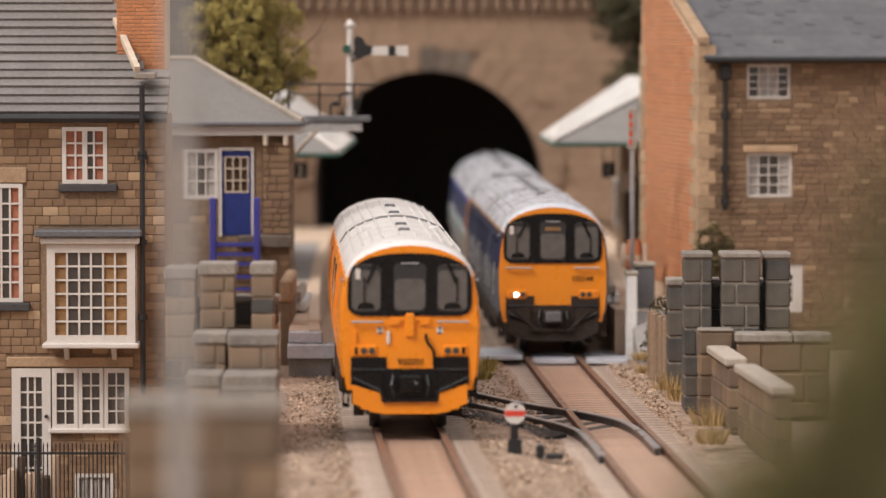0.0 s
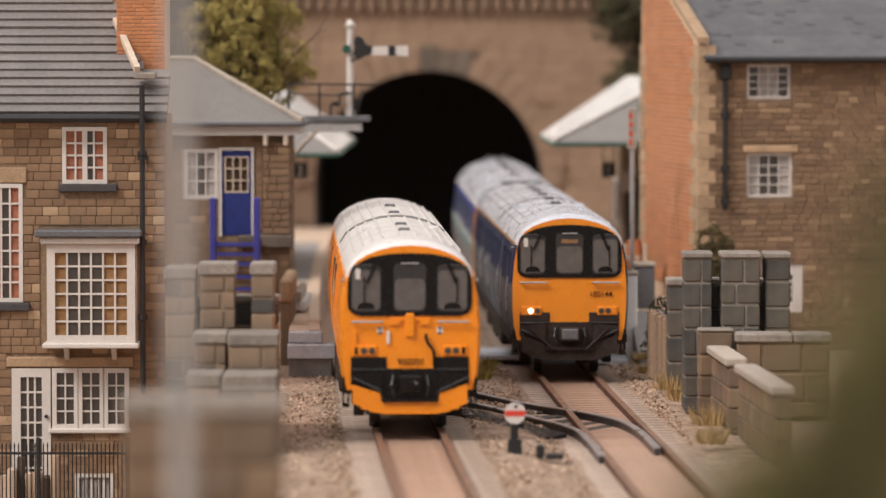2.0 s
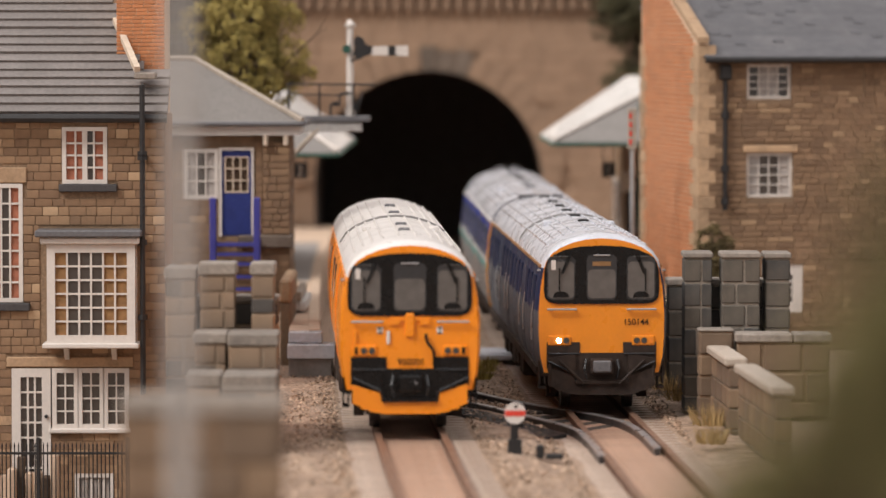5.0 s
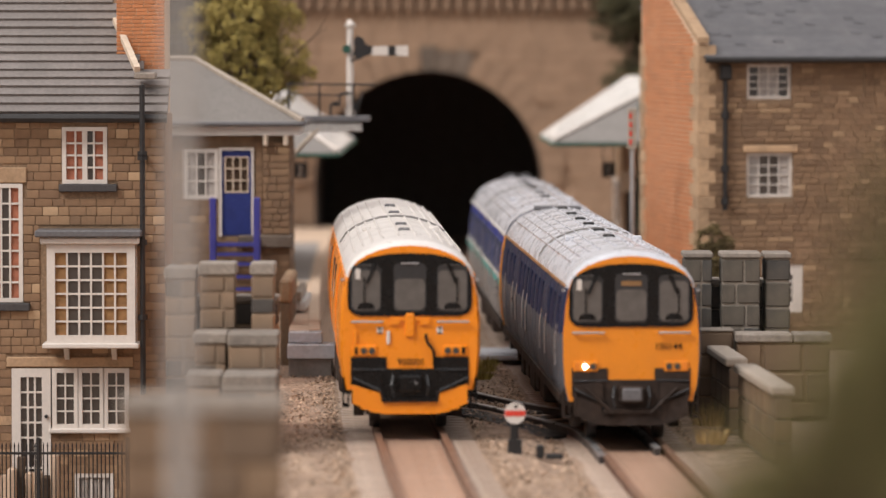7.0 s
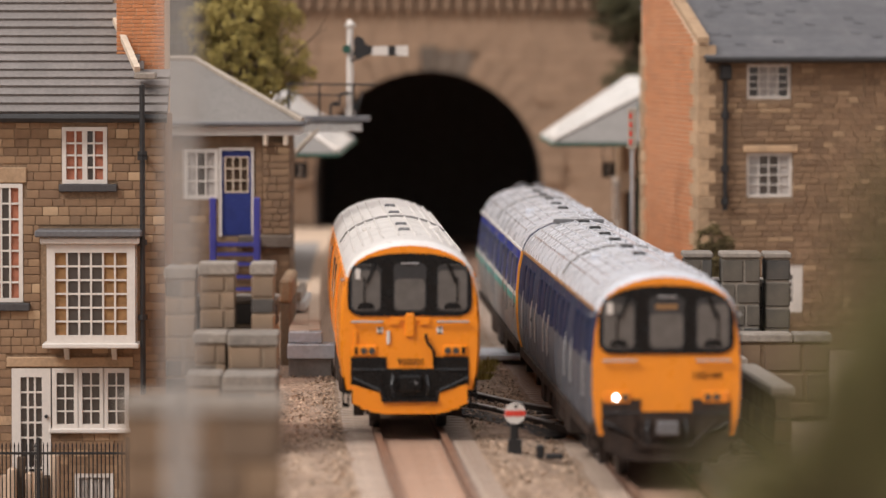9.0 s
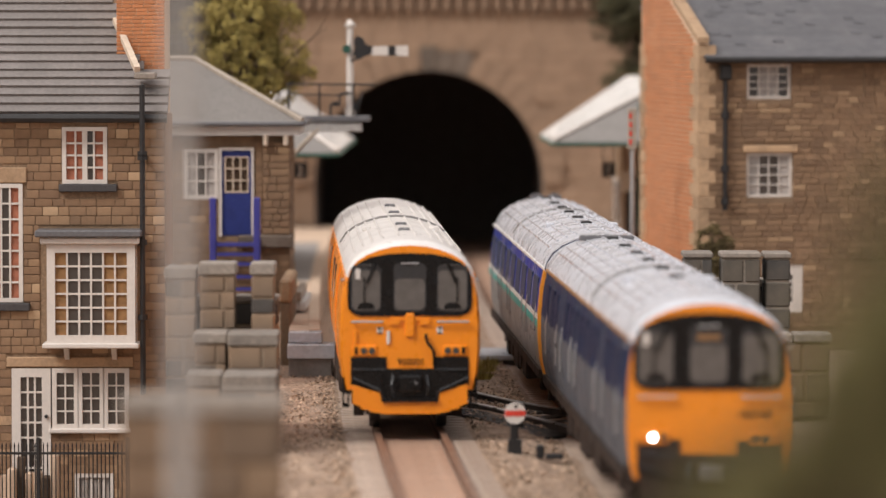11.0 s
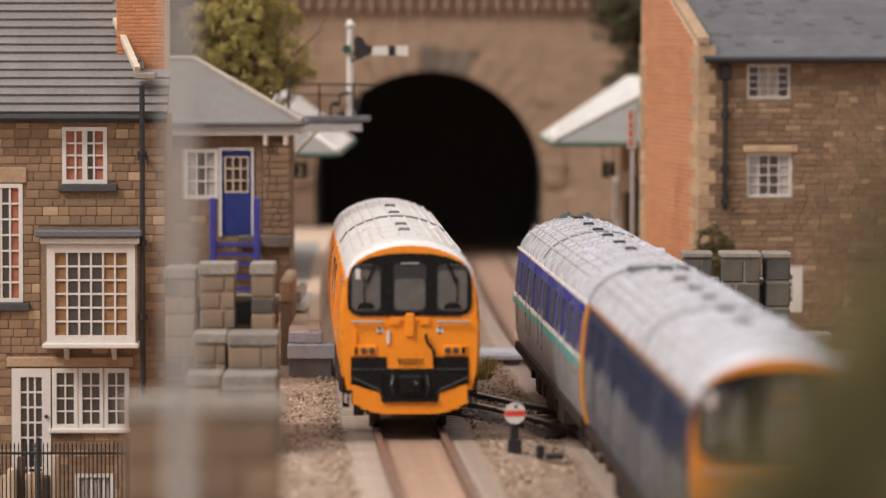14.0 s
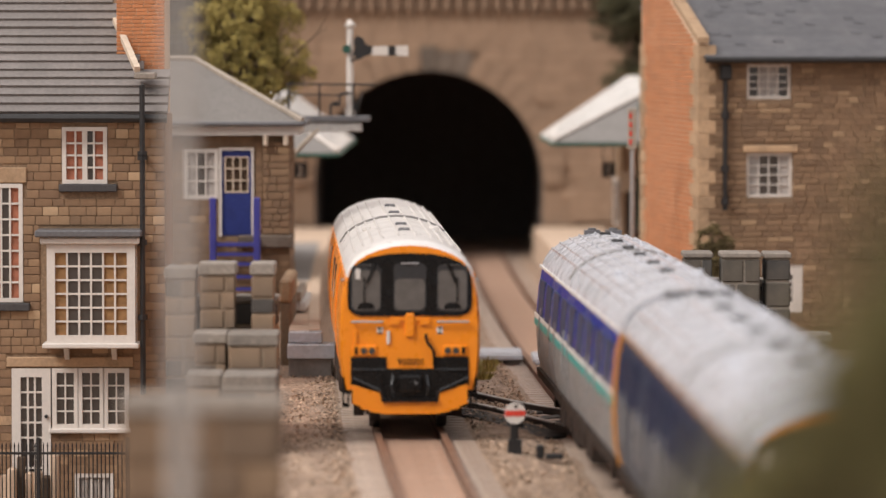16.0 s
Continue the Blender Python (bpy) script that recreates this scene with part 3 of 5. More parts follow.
    # side windows and doors
    for s in (-1, 1):
        for i, y in enumerate((110, 142, 206) if side == "plain" else (14, 31, 47, 78, 94, 110, 126, 142, 158, 174, 206, 222, 241) if cab else [20 + 27.4 * k for k in range(9)]):
            half = 4.6 if cab else 9.4
            bm = bmesh.new()
            lo, hi, o = 18.5, 17.75, 0.14
            hull(bm, [(s * (lo - 0.5), y - half, 28.6), (s * (lo - 0.5), y + half, 28.6), (s * (hi - 0.5), y + half, 38.4), (s * (hi - 0.5), y - half, 38.4),
                      (s * (lo + o), y - half, 28.6), (s * (lo + o), y + half, 28.6), (s * (hi + o), y + half, 38.4), (s * (hi + o), y - half, 38.4)],
                 [(0, 1, 2, 3), (4, 5, 6, 7), (0, 1, 5, 4), (1, 2, 6, 5), (2, 3, 7, 6), (3, 0, 4, 7)])
            bmesh.ops.recalc_face_normals(bm, faces=bm.faces)
            part("side_window", bm, "glass" if side == "plain" else "pane_dark" if cab else "sideglass", c)
        if side != "plain":
            bm = bmesh.new()
            box(bm, s * 17.5 - 0.7, s * 17.5 + 0.7, 4, LONG - 4, 10.6, 13.0)
            part("solebar", bm, "under", c)
            for y in (12, 52, 72, 134, 150, 182, 200, 238):
                bm = bmesh.new()
                rod(bm, (s * 18.9, y, 20), (s * 18.9, y, 27), 0.28, 5)
                rod(bm, (s * 18.9, y, 27), (s * 18.3, y, 31), 0.28, 5)
                part("door_handrail", bm, "tarnish", c)
        for y in (62, 190) if side == "plain" else (22, 62, 102, 142, 190, 230) if cab else (33.7, 88.5, 143.3, 198.1):
            bm = bmesh.new()
            for dy in (-7, 0, 7):
                prism(bm, [(s * (x + 0.12), z) for x, z in HALF] + [(s * (x - 0.6), z) for x, z in HALF[::-1]], y + dy - 0.2, y + dy + 0.2)
            part("door", bm, face if side == "plain" else "body_slate" if cab else "tarnish", c)
        if side != "plain" and not cab:
            bm = bmesh.new()
            box(bm, s * 18.6 - 0.12, s * 18.6 + 0.12, 3, LONG - 1, 25.0, 26.8)
            part("stripe", bm, "teal", c)
            bm = bmesh.new()
            box(bm, s * 18.6 - 0.1, s * 18.6 + 0.1, 3, LONG - 1, 27.2, 28.4)
            part("waist_line", bm, "canopy", c)
            bm = bmesh.new()
            prism(bm, [(s * (x + 0.15), z) for x, z in HALF] + [(s * (x - 1.2), z) for x, z in HALF[::-1]], -0.2, 3.0)
            part("corner_band", bm, "gold", c, "gold vertical band")
    # bogies, tanks and boxes
    for y0 in (38, LONG - 38):
        bm = bmesh.new()
        for s in (-1, 1):
            box(bm, s * 12.5 - 1, s * 12.5 + 1, y0 - 24, y0 + 24, 4.5, 8)
            for dy in (-17, 17):
                box(bm, s * 13 - 1.3, s * 13 + 1.3, y0 + dy - 3, y0 + dy + 3, 3.2, 9)
        box(bm, -12, 12, y0 - 4, y0 + 4, 5, 10.5)
        bogie = part("bogie", bm, "under", c)
        for dy in (-17, 17):
            for s in (-1, 1):
                bm = bmesh.new()
                rod(bm, (s * 7.6, y0 + dy, 5.7), (s * 10.2, y0 + dy, 5.7), 5.7, 18)
                part("wheel", bm, "steel", bogie)
    for y, w, d in ((84, 18, 5.5), (106, 12, 4.5), (126, 20, 6), (150, 14, 4.5), (172, 12, 5.5)):
        for s in (-1, 1):
            bm = soft_box(s * 14.4 - 3, s * 14.4 + 3, y - w / 2, y + w / 2, 10.0 - d, 10.8, 0.4)
            part("underfloor_box", bm, "under", c)
    if not cab:
        bm = soft_box(-6.5, 6.5, -4, 1, 14, 42, 0.5)
        part("gangway", bm, "black", c)
        part("gangway_hood", shell([(x * 0.985, z - 0.3) for x, z in ROOF], [(-5.0, 1, 0), (0.4, 1, 0)]), roof, c)
        return c
    # cab front
    bm = bmesh.new()
    top = [(-16.2, 34.2), (-16.2, 39.8), (-15.5, 42.6), (-13.5, 44.7), (-10.4, 46.1), (-6, 47.0), (0, 47.3)]
    low = [(16.0, 32.8), (15.3, 31.8), (14.2, 31.2), (12.6, 30.9)]
    outline = top + [(-x, z) for x, z in top[-2::-1]] + low + [(-x, z) for x, z in low[::-1]]
    prism(bm, outline, -0.45, 0.5)
    surround = part("windscreen_surround", bm, "black", c, "glossy black windscreen surround")
    for x0, x1, z1 in ((-15.0, -7.8, 44.0), (-3.9, 3.9, 44.4), (7.4, 14.8, 44.0)):
        bm = bmesh.new()
        prism(bm, rounded(x0 - 0.35, x1 + 0.35, 32.0, z1 + 0.3, 1.5), -0.62, -0.3)
        part("window_seal", bm, "seal", surround)
        bm = bmesh.new()
        prism(bm, rounded(x0, x1, 32.5, z1 - (3.8 if x0 == -3.9 else 1.2), 1.2), -0.72, -0.3)
        part("windscreen", bm, "cabglass", surround, "grey glazing")
        # thin rod painting in the highlight over each pane, palest at the centre
        bm = bmesh.new()
        rod(bm, (x0 + 1.6, -0.85, z1 + 0.2), (x1 - 1.6, -0.85, z1 + 0.2), 0.2, 6)
        part("drip_rail", bm, "lens" if x0 != -3.9 else "tarnish", surround)
        if x0 == -3.9 and plough != "orange":
            bm = bmesh.new()
            box(bm, -2.6, 2.6, -0.7, -0.5, 41.6, 42.8)
            part("destination_blind", bm, "curtain_tan", surround, "dim amber destination blind")
        if x0 != -3.9:
            bm = bmesh.new()
            mid = (x0 + x1) / 2
            prism(bm, [(mid - 2.4, 32.7), (mid + 2.4, 32.7), (mid + 1.9, 33.9), (mid + 0.8, 34.4), (mid - 0.9, 34.4), (mid - 1.9, 33.9)], -0.76, -0.6)
            part("console", bm, "black", surround)
    for x0, x1 in ((-9.2, -12.8), (9.6, 13.2)):
        bm = bmesh.new()
        rod(bm, (x0, -1.1, 44.8), (x0 + (x1 - x0) * 0.6, -1.1, 39.5), 0.22, 5)
        rod(bm, (x0 + 0.7, -1.1, 44.8), (x0 + (x1 - x0) * 0.6 + 0.4, -1.1, 39.5), 0.18, 5)
        rod(bm, (x0 + (x1 - x0) * 0.75, -1.1, 41), (x0 + (x1 - x0) * 0.75, -1.1, 34.5), 0.2, 5)
        part("wiper", bm, "black", c)
    bm = bmesh.new()
    box(bm, -14.2, -12.9, -0.9, -0.6, 40.5, 43.2)
    part("notice", bm, "white", c, "small white warning notice")
    for s in (-1, 1):
        bm = bmesh.new()
        rod(bm, (s * 7.0, -1.2, 29.4), (s * 15.4, -1.2, 29.4), 0.3, 6)
        for x in (7.6, 14.6):
            rod(bm, (s * x, -1.2, 29.4), (s * x, 0.3, 29.2), 0.28, 6)
        part("handrail", bm, "tarnish", c)
        dz = 0.0 if plough == "orange" else -1.2
        bm = soft_box(min(s * 8.6, s * 15), max(s * 8.6, s * 15), -0.6, 0.5, 20.4 + dz, 23.2 + dz, 0.25)
        lamp = part("lamp_panel", bm, face, c)
        for i, x in enumerate((9.9, 12.0, 14.0)):
            bm = bmesh.new()
            if i < 2:
                rod(bm, (s * x, -0.85, 21.8 + dz), (s * x, 0, 21.8 + dz), 0.85, 12)
            else:
                box(bm, s * x - 0.4, s * x + 0.4, -0.75, 0, 20.9 + dz, 22.7 + dz)
            on = number == "150144" and s == -1 and i == 1
            if on:
                bm.clear()
                rod(bm, (s * x, -0.85, 21.8 + dz), (s * x, 0, 21.8 + dz), 0.7, 12)
            part("lamp", bm, "lit" if on else "amber_lens" if plough != "orange" and i == 2 else ("lens" if i < 2 else "black"), lamp, "lit white headlamp" if on else "")
        bm = bmesh.new()
        box(bm, s * 16.7 - 0.9, s * 16.7 - 0.5, 0.5, 5, 7.4, 14.8)
        box(bm, s * 16.7 + 0.5, s * 16.7 + 0.9, 0.5, 5, 8.4, 14.8)
        box(bm, s * 16.7 - 0.9, s * 16.7 + 0.9, 0.5, 5, 7.0, 7.8)
        box(bm, s * 16.7 - 0.9, s * 16.7 + 0.9, 1.2, 5, 10.4, 11.6)
        part("lifeguard", bm, "under" if plough != "orange" else "black", c)
        bm = bmesh.new()
        rod(bm, (s * 17.2, 0.6, 40.2), (s * 17.9, 0.2, 40.4), 0.35, 6)
        part("lamp_iron", bm, "tarnish", c)
    if number:
        lettering(c, number, 0.3 if plough == "orange" else 9.7, -0.35, 18.1 if plough == "orange" else 25.0, 2.4, "black", "fleet_number")
    gear = "black" if plough == "orange" else "under"
    bm = bmesh.new()
    box(bm, -15.8, 15.8, 0.3, 6, 10.5, 16.2)
    prism(bm, [(-15.4, 20.1), (-15.4, 12.8), (-7.9, 10.4), (-7.4, 8.4), (7.4, 8.4), (7.9, 10.4), (15.4, 12.8), (15.4, 20.1), (6.1, 20.1), (6.1, 17.1), (-6.1, 17.1), (-6.1, 20.1)], -0.35, 0.6)
    for s in (-1, 1):
        prism(bm, [(s * 15.2, 14.6), (s * 7.4, 11.2), (s * 7.4, 16.6), (s * 9.5, 16.6), (s * 15.2, 15.6)], -1.3, 0)
    box(bm, -7.3, 7.3, -2.0, 0, 8.5, 9.5)
    part("buffer_beam", bm, gear, c)
    for s in (-1, 1):
        # glossy rods added as edge highlights on the dark front gear
        bm = bmesh.new()
        rod(bm, (s * 15.0, -1.4, 14.8), (s * 7.6, -1.6, 11.4), 0.28, 6)
        rod(bm, (s * 6.2, -0.6, 16.9), (s * 15.0, -0.6, 16.9), 0.22, 6)
        rod(bm, (s * 7.2, -0.8, 8.2), (s * 7.2, -0.8, 11.4), 0.25, 6)
        part("beam_edge", bm, "seal", c)
        bm = bmesh.new()
        rod(bm, (s * 4.4, -1.0, 15.4), (s * 4.8, -2.0, 12.6), 0.35, 7)
        rod(bm, (s * 4.8, -2.0, 12.6), (s * 4.2, -1.4, 9.8), 0.35, 7)
        part("air_pipe", bm, "seal", c)
    bm = soft_box(-3.2, 3.2, -3.6, 0, 11.2, 15.6, 0.5)
    rod(bm, (0.6, -4.2, 13.3), (0.6, -3, 13.3), 0.9, 10)
    coupler = part("coupler", bm, gear, c)
    bm = bmesh.new()
    rod(bm, (1.2, -4.0, 13.6), (1.2, -3.4, 13.6), 0.55, 8)
    part("coupler_pin", bm, "tarnish", coupler)
    bm = bmesh.new()
    prism(bm, [(-15.0, 13.0), (-15.0, 8.0), (-13.0, 7.3), (-12.8, 6.7), (-10.6, 6.3), (-10.4, 5.9), (-6.5, 5.3), (6.5, 5.3), (10.4, 5.9), (10.6, 6.3), (12.8, 6.7), (13.0, 7.3), (15.0, 8.0), (15.0, 13.2), (7.8, 10.8), (7.5, 8.7), (-7.5, 8.7), (-7.8, 10.8)], -1.1, 0.4)
    part("snowplough", bm, plough, c)
    if plough == "orange":
        bm = soft_box(-1.2, 1.2, -1.0, 0.5, 25.4, 31.6, 0.3)
        box(bm, -5.2, -2.6, -0.7, 0.3, 28.6, 30.2)
        box(bm, 2.6, 5.2, -0.7, 0.3, 28.6, 30.2)
        box(bm, -5.2, 5.2, -0.5, 0.3, 29.6, 30.6)
        part("bracket", bm, face, c)
        bm = bmesh.new()
        pts = [(4.2, -0.6, 26.0), (4.2, -1.3, 25.2), (4.6, -1.5, 23.8), (6.0, -1.4, 22.2), (6.4, -1.2, 20.2), (6.3, -0.9, 18.2)]
        for p, q in zip(pts, pts[1:]):
            rod(bm, p, q, 0.42, 7)
        part("hose", bm, "black", c)
        for x, m in ((-14.2, "red"), (-5.6, "white")):
            bm = soft_box(x - 0.45, x + 0.45, -0.7, 0.2, 23.5, 27.0, 0.2)
            part("cable_socket", bm, m if m == "white" else face, c)
        for x in (-7.8, 7.8):
            bm = bmesh.new()
            box(bm, x - 0.75, x + 0.75, -0.15, 0.1, 26.2, 28.0)
            plate = part("marker_plate", bm, "white", c)
            bm = bmesh.new()
            for z0, z1 in ((26.3, 27.05), (27.9, 27.15)):
                hull(bm, [(x - 0.55, -0.25, z0), (x + 0.55, -0.25, z0), (x, -0.25, z1)], [(0, 1, 2)])
            part("marker_symbol", bm, "black", plate)
    else:
        for s in (-1, 1):
            bm = bmesh.new()
            rod(bm, (s * 12, -1.5, 15.2), (s * 5, -2.4, 8.6), 0.4, 6)
            rod(bm, (s * 14.5, -0.8, 8.5), (s * 14.5, -0.8, 14), 0.5, 6)
            part("brake_pipe", bm, "under", c)
        bm = soft_box(-2.6, 2.6, -4.4, -3.4, 11.8, 15.2, 0.4)
        part("coupler_face", bm, "lead", c)
    return c


def on_line(line, y_front):
    """The pose of a car whose two bogies stand on a track."""
    a, b = y_front + 38, y_front + LONG - 38
    xa, xb = line(a), line(b)
    ang = math.atan2(xb - xa, b - a)
    return pose((xa - math.sin(ang) * 38) * 0.001, y_front * 0.001, level(xa, a) * 0.001, 0, 0, -math.degrees(ang))


stopped = railcar("stopped_railcar", "bright orange railcar with off-white roof standing on the track", ("orange", "plain", "roof_white"), True, "950001")
stopped.matrix_basis = on_line(left_line, 1103)
leading = railcar("leading_railcar", "navy railcar with amber front, grey roof and one lit headlamp", ("amber", ("navy", "body_slate"), "roof_grey"), True, "150144", "under")
trailing = railcar("trailing_railcar", "blue and grey railcar with teal stripe, coupled behind the leading car", ("navy", ("bodyblue", "bodygrey"), "roof_grey"), False)


def motions():
    """The running train comes out of the tunnel towards the viewer."""
    rows = [(0, 1390), (1, 1351), (2, 1311), (3, 1271), (4, 1231), (5.5, 1166), (7, 1098), (8, 1052), (9, 1007), (10.25, 946),
            (11.5, 884), (12.5, 834), (13, 811), (14, 763), (15, 715), (16, 666)]
    walk(leading, [(t, on_line(right_line, y)) for t, y in rows])
    walk(trailing, [(t, on_line(right_line, y + LONG + 5.5)) for t, y in rows])


# ---- left house ----
def left_house():
    Y = 1250.0
    h = thing("stone_house", 0, 0, 0, label="tall stone terraced house with slate roof and white windows", category="house", group="houses")
    ops = [(-112.3, -99, 59.8, 76.5), (-142, -124, 24.8, 59.8), (-116.0, -90.5, 13.5, 42.3), (-127.5, -92.8, -12.7, 5.2), (-127.5, -117, -36, -12.7), (-109, -97.3, -42, -26)]
    bm = bmesh.new()
    wall_with_holes(bm, -175, -82, -42, 80, Y, Y + 4, ops)
    part("front_wall", bm, "mortar", h)
    bm = bmesh.new()
    box(bm, -86, -82, Y + 4, Y + 36, -42, 80)
    part("side_wall", bm, "stone", h)
    # dark sheet behind the windows, its colour standing in for unlit rooms
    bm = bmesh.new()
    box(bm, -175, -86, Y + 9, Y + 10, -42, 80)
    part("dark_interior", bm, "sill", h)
    # roof in courses of slates
    rnd = random.Random(3)
    rows = 22
    for i in range(rows):
        t = i / (rows - 1)
        y, z = Y - 4 + 62 * t, 80.5 + 52 * t
        right = -81 if z < 91 else -88 - (z - 91) * 0.55
        bm = bmesh.new()
        lip = rnd.uniform(-0.1, 0.1)
        hull(bm, [(-178, y, z + 0.8 + lip), (right, y, z + 0.8 + lip), (right, y + 4.2, z + 3.0), (-178, y + 4.2, z + 3.0),
                  (-178, y + 0.9, z - 0.3), (right, y + 0.9, z - 0.3), (right, y + 4.2, z + 1.2), (-178, y + 4.2, z + 1.2)],
             [(0, 1, 2, 3), (4, 7, 6, 5), (0, 4, 5, 1), (1, 5, 6, 2), (3, 2, 6, 7), (0, 3, 7, 4)])
        part("slate_course", bm, "slate", h)
    bm = bmesh.new()
    rod(bm, (-178, Y - 5, 79.2), (-81, Y - 5, 79.2), 1.3, 8)
    part("gutter", bm, "iron", h)
    bm = bmesh.new()
    rod(bm, (-88.2, Y - 7, -2), (-88.2, Y - 7, 89), 0.8, 8)
    for z in (68, 67, 20, 42):
        rod(bm, (-88.2, Y - 7, z), (-88.2, Y - 7, z + 1.6), 1.4, 8)
        box(bm, -88.7, -87.7, Y - 7, Y + 0.5, z, z + 1.0)
    part("drainpipe", bm, "iron", h)
    # brick chimney and verge stones
    bm = bmesh.new()
    box(bm, -97.3, -83.2, Y + 17, Y + 45, 78, 140)
    stack = part("chimney", bm, "mortar_light", h)
    courses("brick", "brick", stack, -97.5, -83.0, 84, 124, 1.15, [3.1], [], 4, 290, at=Y + 17, proud=0.25, gap=0.2, jitter=0.0)
    bm = bmesh.new()
    a, b = Vector((-90, Y - 1, 93.5)), Vector((-98.5, Y + 27, 108))
    for u, r in ((0, 1.25), (0.5, 1.25)):
        rod(bm, a.lerp(b, u), a.lerp(b, u + 0.5), r, 4)
    part("verge_stone", bm, "cream", h)
    bm = soft_box(-91, -84.5, Y - 1, Y + 6, 90.6, 92.6, 0.4)
    part("kneeler", bm, "cap_dark", h)
    # windows and doors
    window(h, -112.3, -99, 59.8, 76.5, Y - 0.6, 4, 4, drapes=(0, 1, 3), mullions=(-105.6,))
    window(h, -142, -124, 24.8, 59.8, Y - 0.6, 6, 7, drapes=(1, 3, 5))
    w = window(h, -116.2, -90.3, 13.2, 42.3, Y - 9, 6, 6, frame_w=2.4, drapes=(0, 4, 5), drape="curtain_tan", name="bay_window")
    bm = bmesh.new()
    for x0, x1 in ((-116.2, -114.2), (-92.3, -90.3)):
        box(bm, x0, x1, Y - 7.4, Y, 13.2, 42.3)
    part("bay_cheek", bm, "white", w)
    bm = soft_box(-117.5, -89.2, Y - 10.5, Y, 11.8, 13.3, 0.3)
    part("bay_sill", bm, "white", w)
    bm = soft_box(-118, -89, Y - 10.5, Y, 42.4, 44.4, 0.4)
    part("bay_cornice", bm, "white", w)
    bm = soft_box(-119.5, -88.2, Y - 12, Y, 44.5, 46.6, 0.4)
    part("bay_roof", bm, "lead", w)
    for x in (-111, -97):
        bm = bmesh.new()
        prism(bm, [(Y - 6, 11.7), (Y, 11.7), (Y, 7.5), (Y - 1.5, 8)], x - 0.7, x + 0.7, axis="x")
        part("bay_bracket", bm, "white", w)
    for x0, x1 in ((-115.6, -107.8), (-108.0, -100.2), (-100.4, -92.8)):
        window(h, x0, x1, -12.7, 5.2, Y - 0.6, 2, 4, frame_w=1.35, bar=0.45)
    bm = soft_box(-116.5, -92.2, Y - 2, Y + 1, -14, -12.6, 0.3)
    part("sill", bm, "white", h)
    door = window(h, -127.5, -116.0, -36, 5.2, Y - 0.7, 3, 8, frame_w=2.6, name="glazed_door")
    bm = bmesh.new()
    rod(bm, (-117.3, Y - 1.6, -9), (-117.3, Y - 0.6, -9), 0.55, 8)
    part("door_knob", bm, "iron", door)
    window(h, -109, -97.3, -42, -26, Y - 0.3, 5, 2, drapes=range(5), drape="net", name="basement_window")
    for x0, x1, z0, z1 in ((-113.2, -96, 57.4, 59.7), (-145, -122, 22.2, 24.6)):
        bm = soft_box(x0, x1, Y - 2, Y + 1, z0, z1, 0.3)
        part("sill", bm, "sill", h)
    for x0, x1, z0, z1 in ((-145, -122.8, 60, 64.6), (-129, -91.5, 5.6, 8.6)):
        bm = soft_box(x0, x1, Y - 0.9, Y + 1, z0, z1, 0.25)
        part("lintel", bm, "quoin", h)
    openings = ops + [(-145, -122.8, 57.5, 64.6), (-129, -91.5, 5.6, 8.6), (-113.2, -96, 57.4, 59.7), (-145, -122, 22.2, 24.6), (-119, -88.5, 11.8, 46.5), (-118, -92, -14, -12)]
    courses("stone", "stone", h, -150, -82, -38, 79, 2.55, [3.3, 4.2, 5.4], openings, 11, 300, at=Y, proud=0.4, gap=0.18, near=lambda c: abs(c[1] - 40))


left_house()


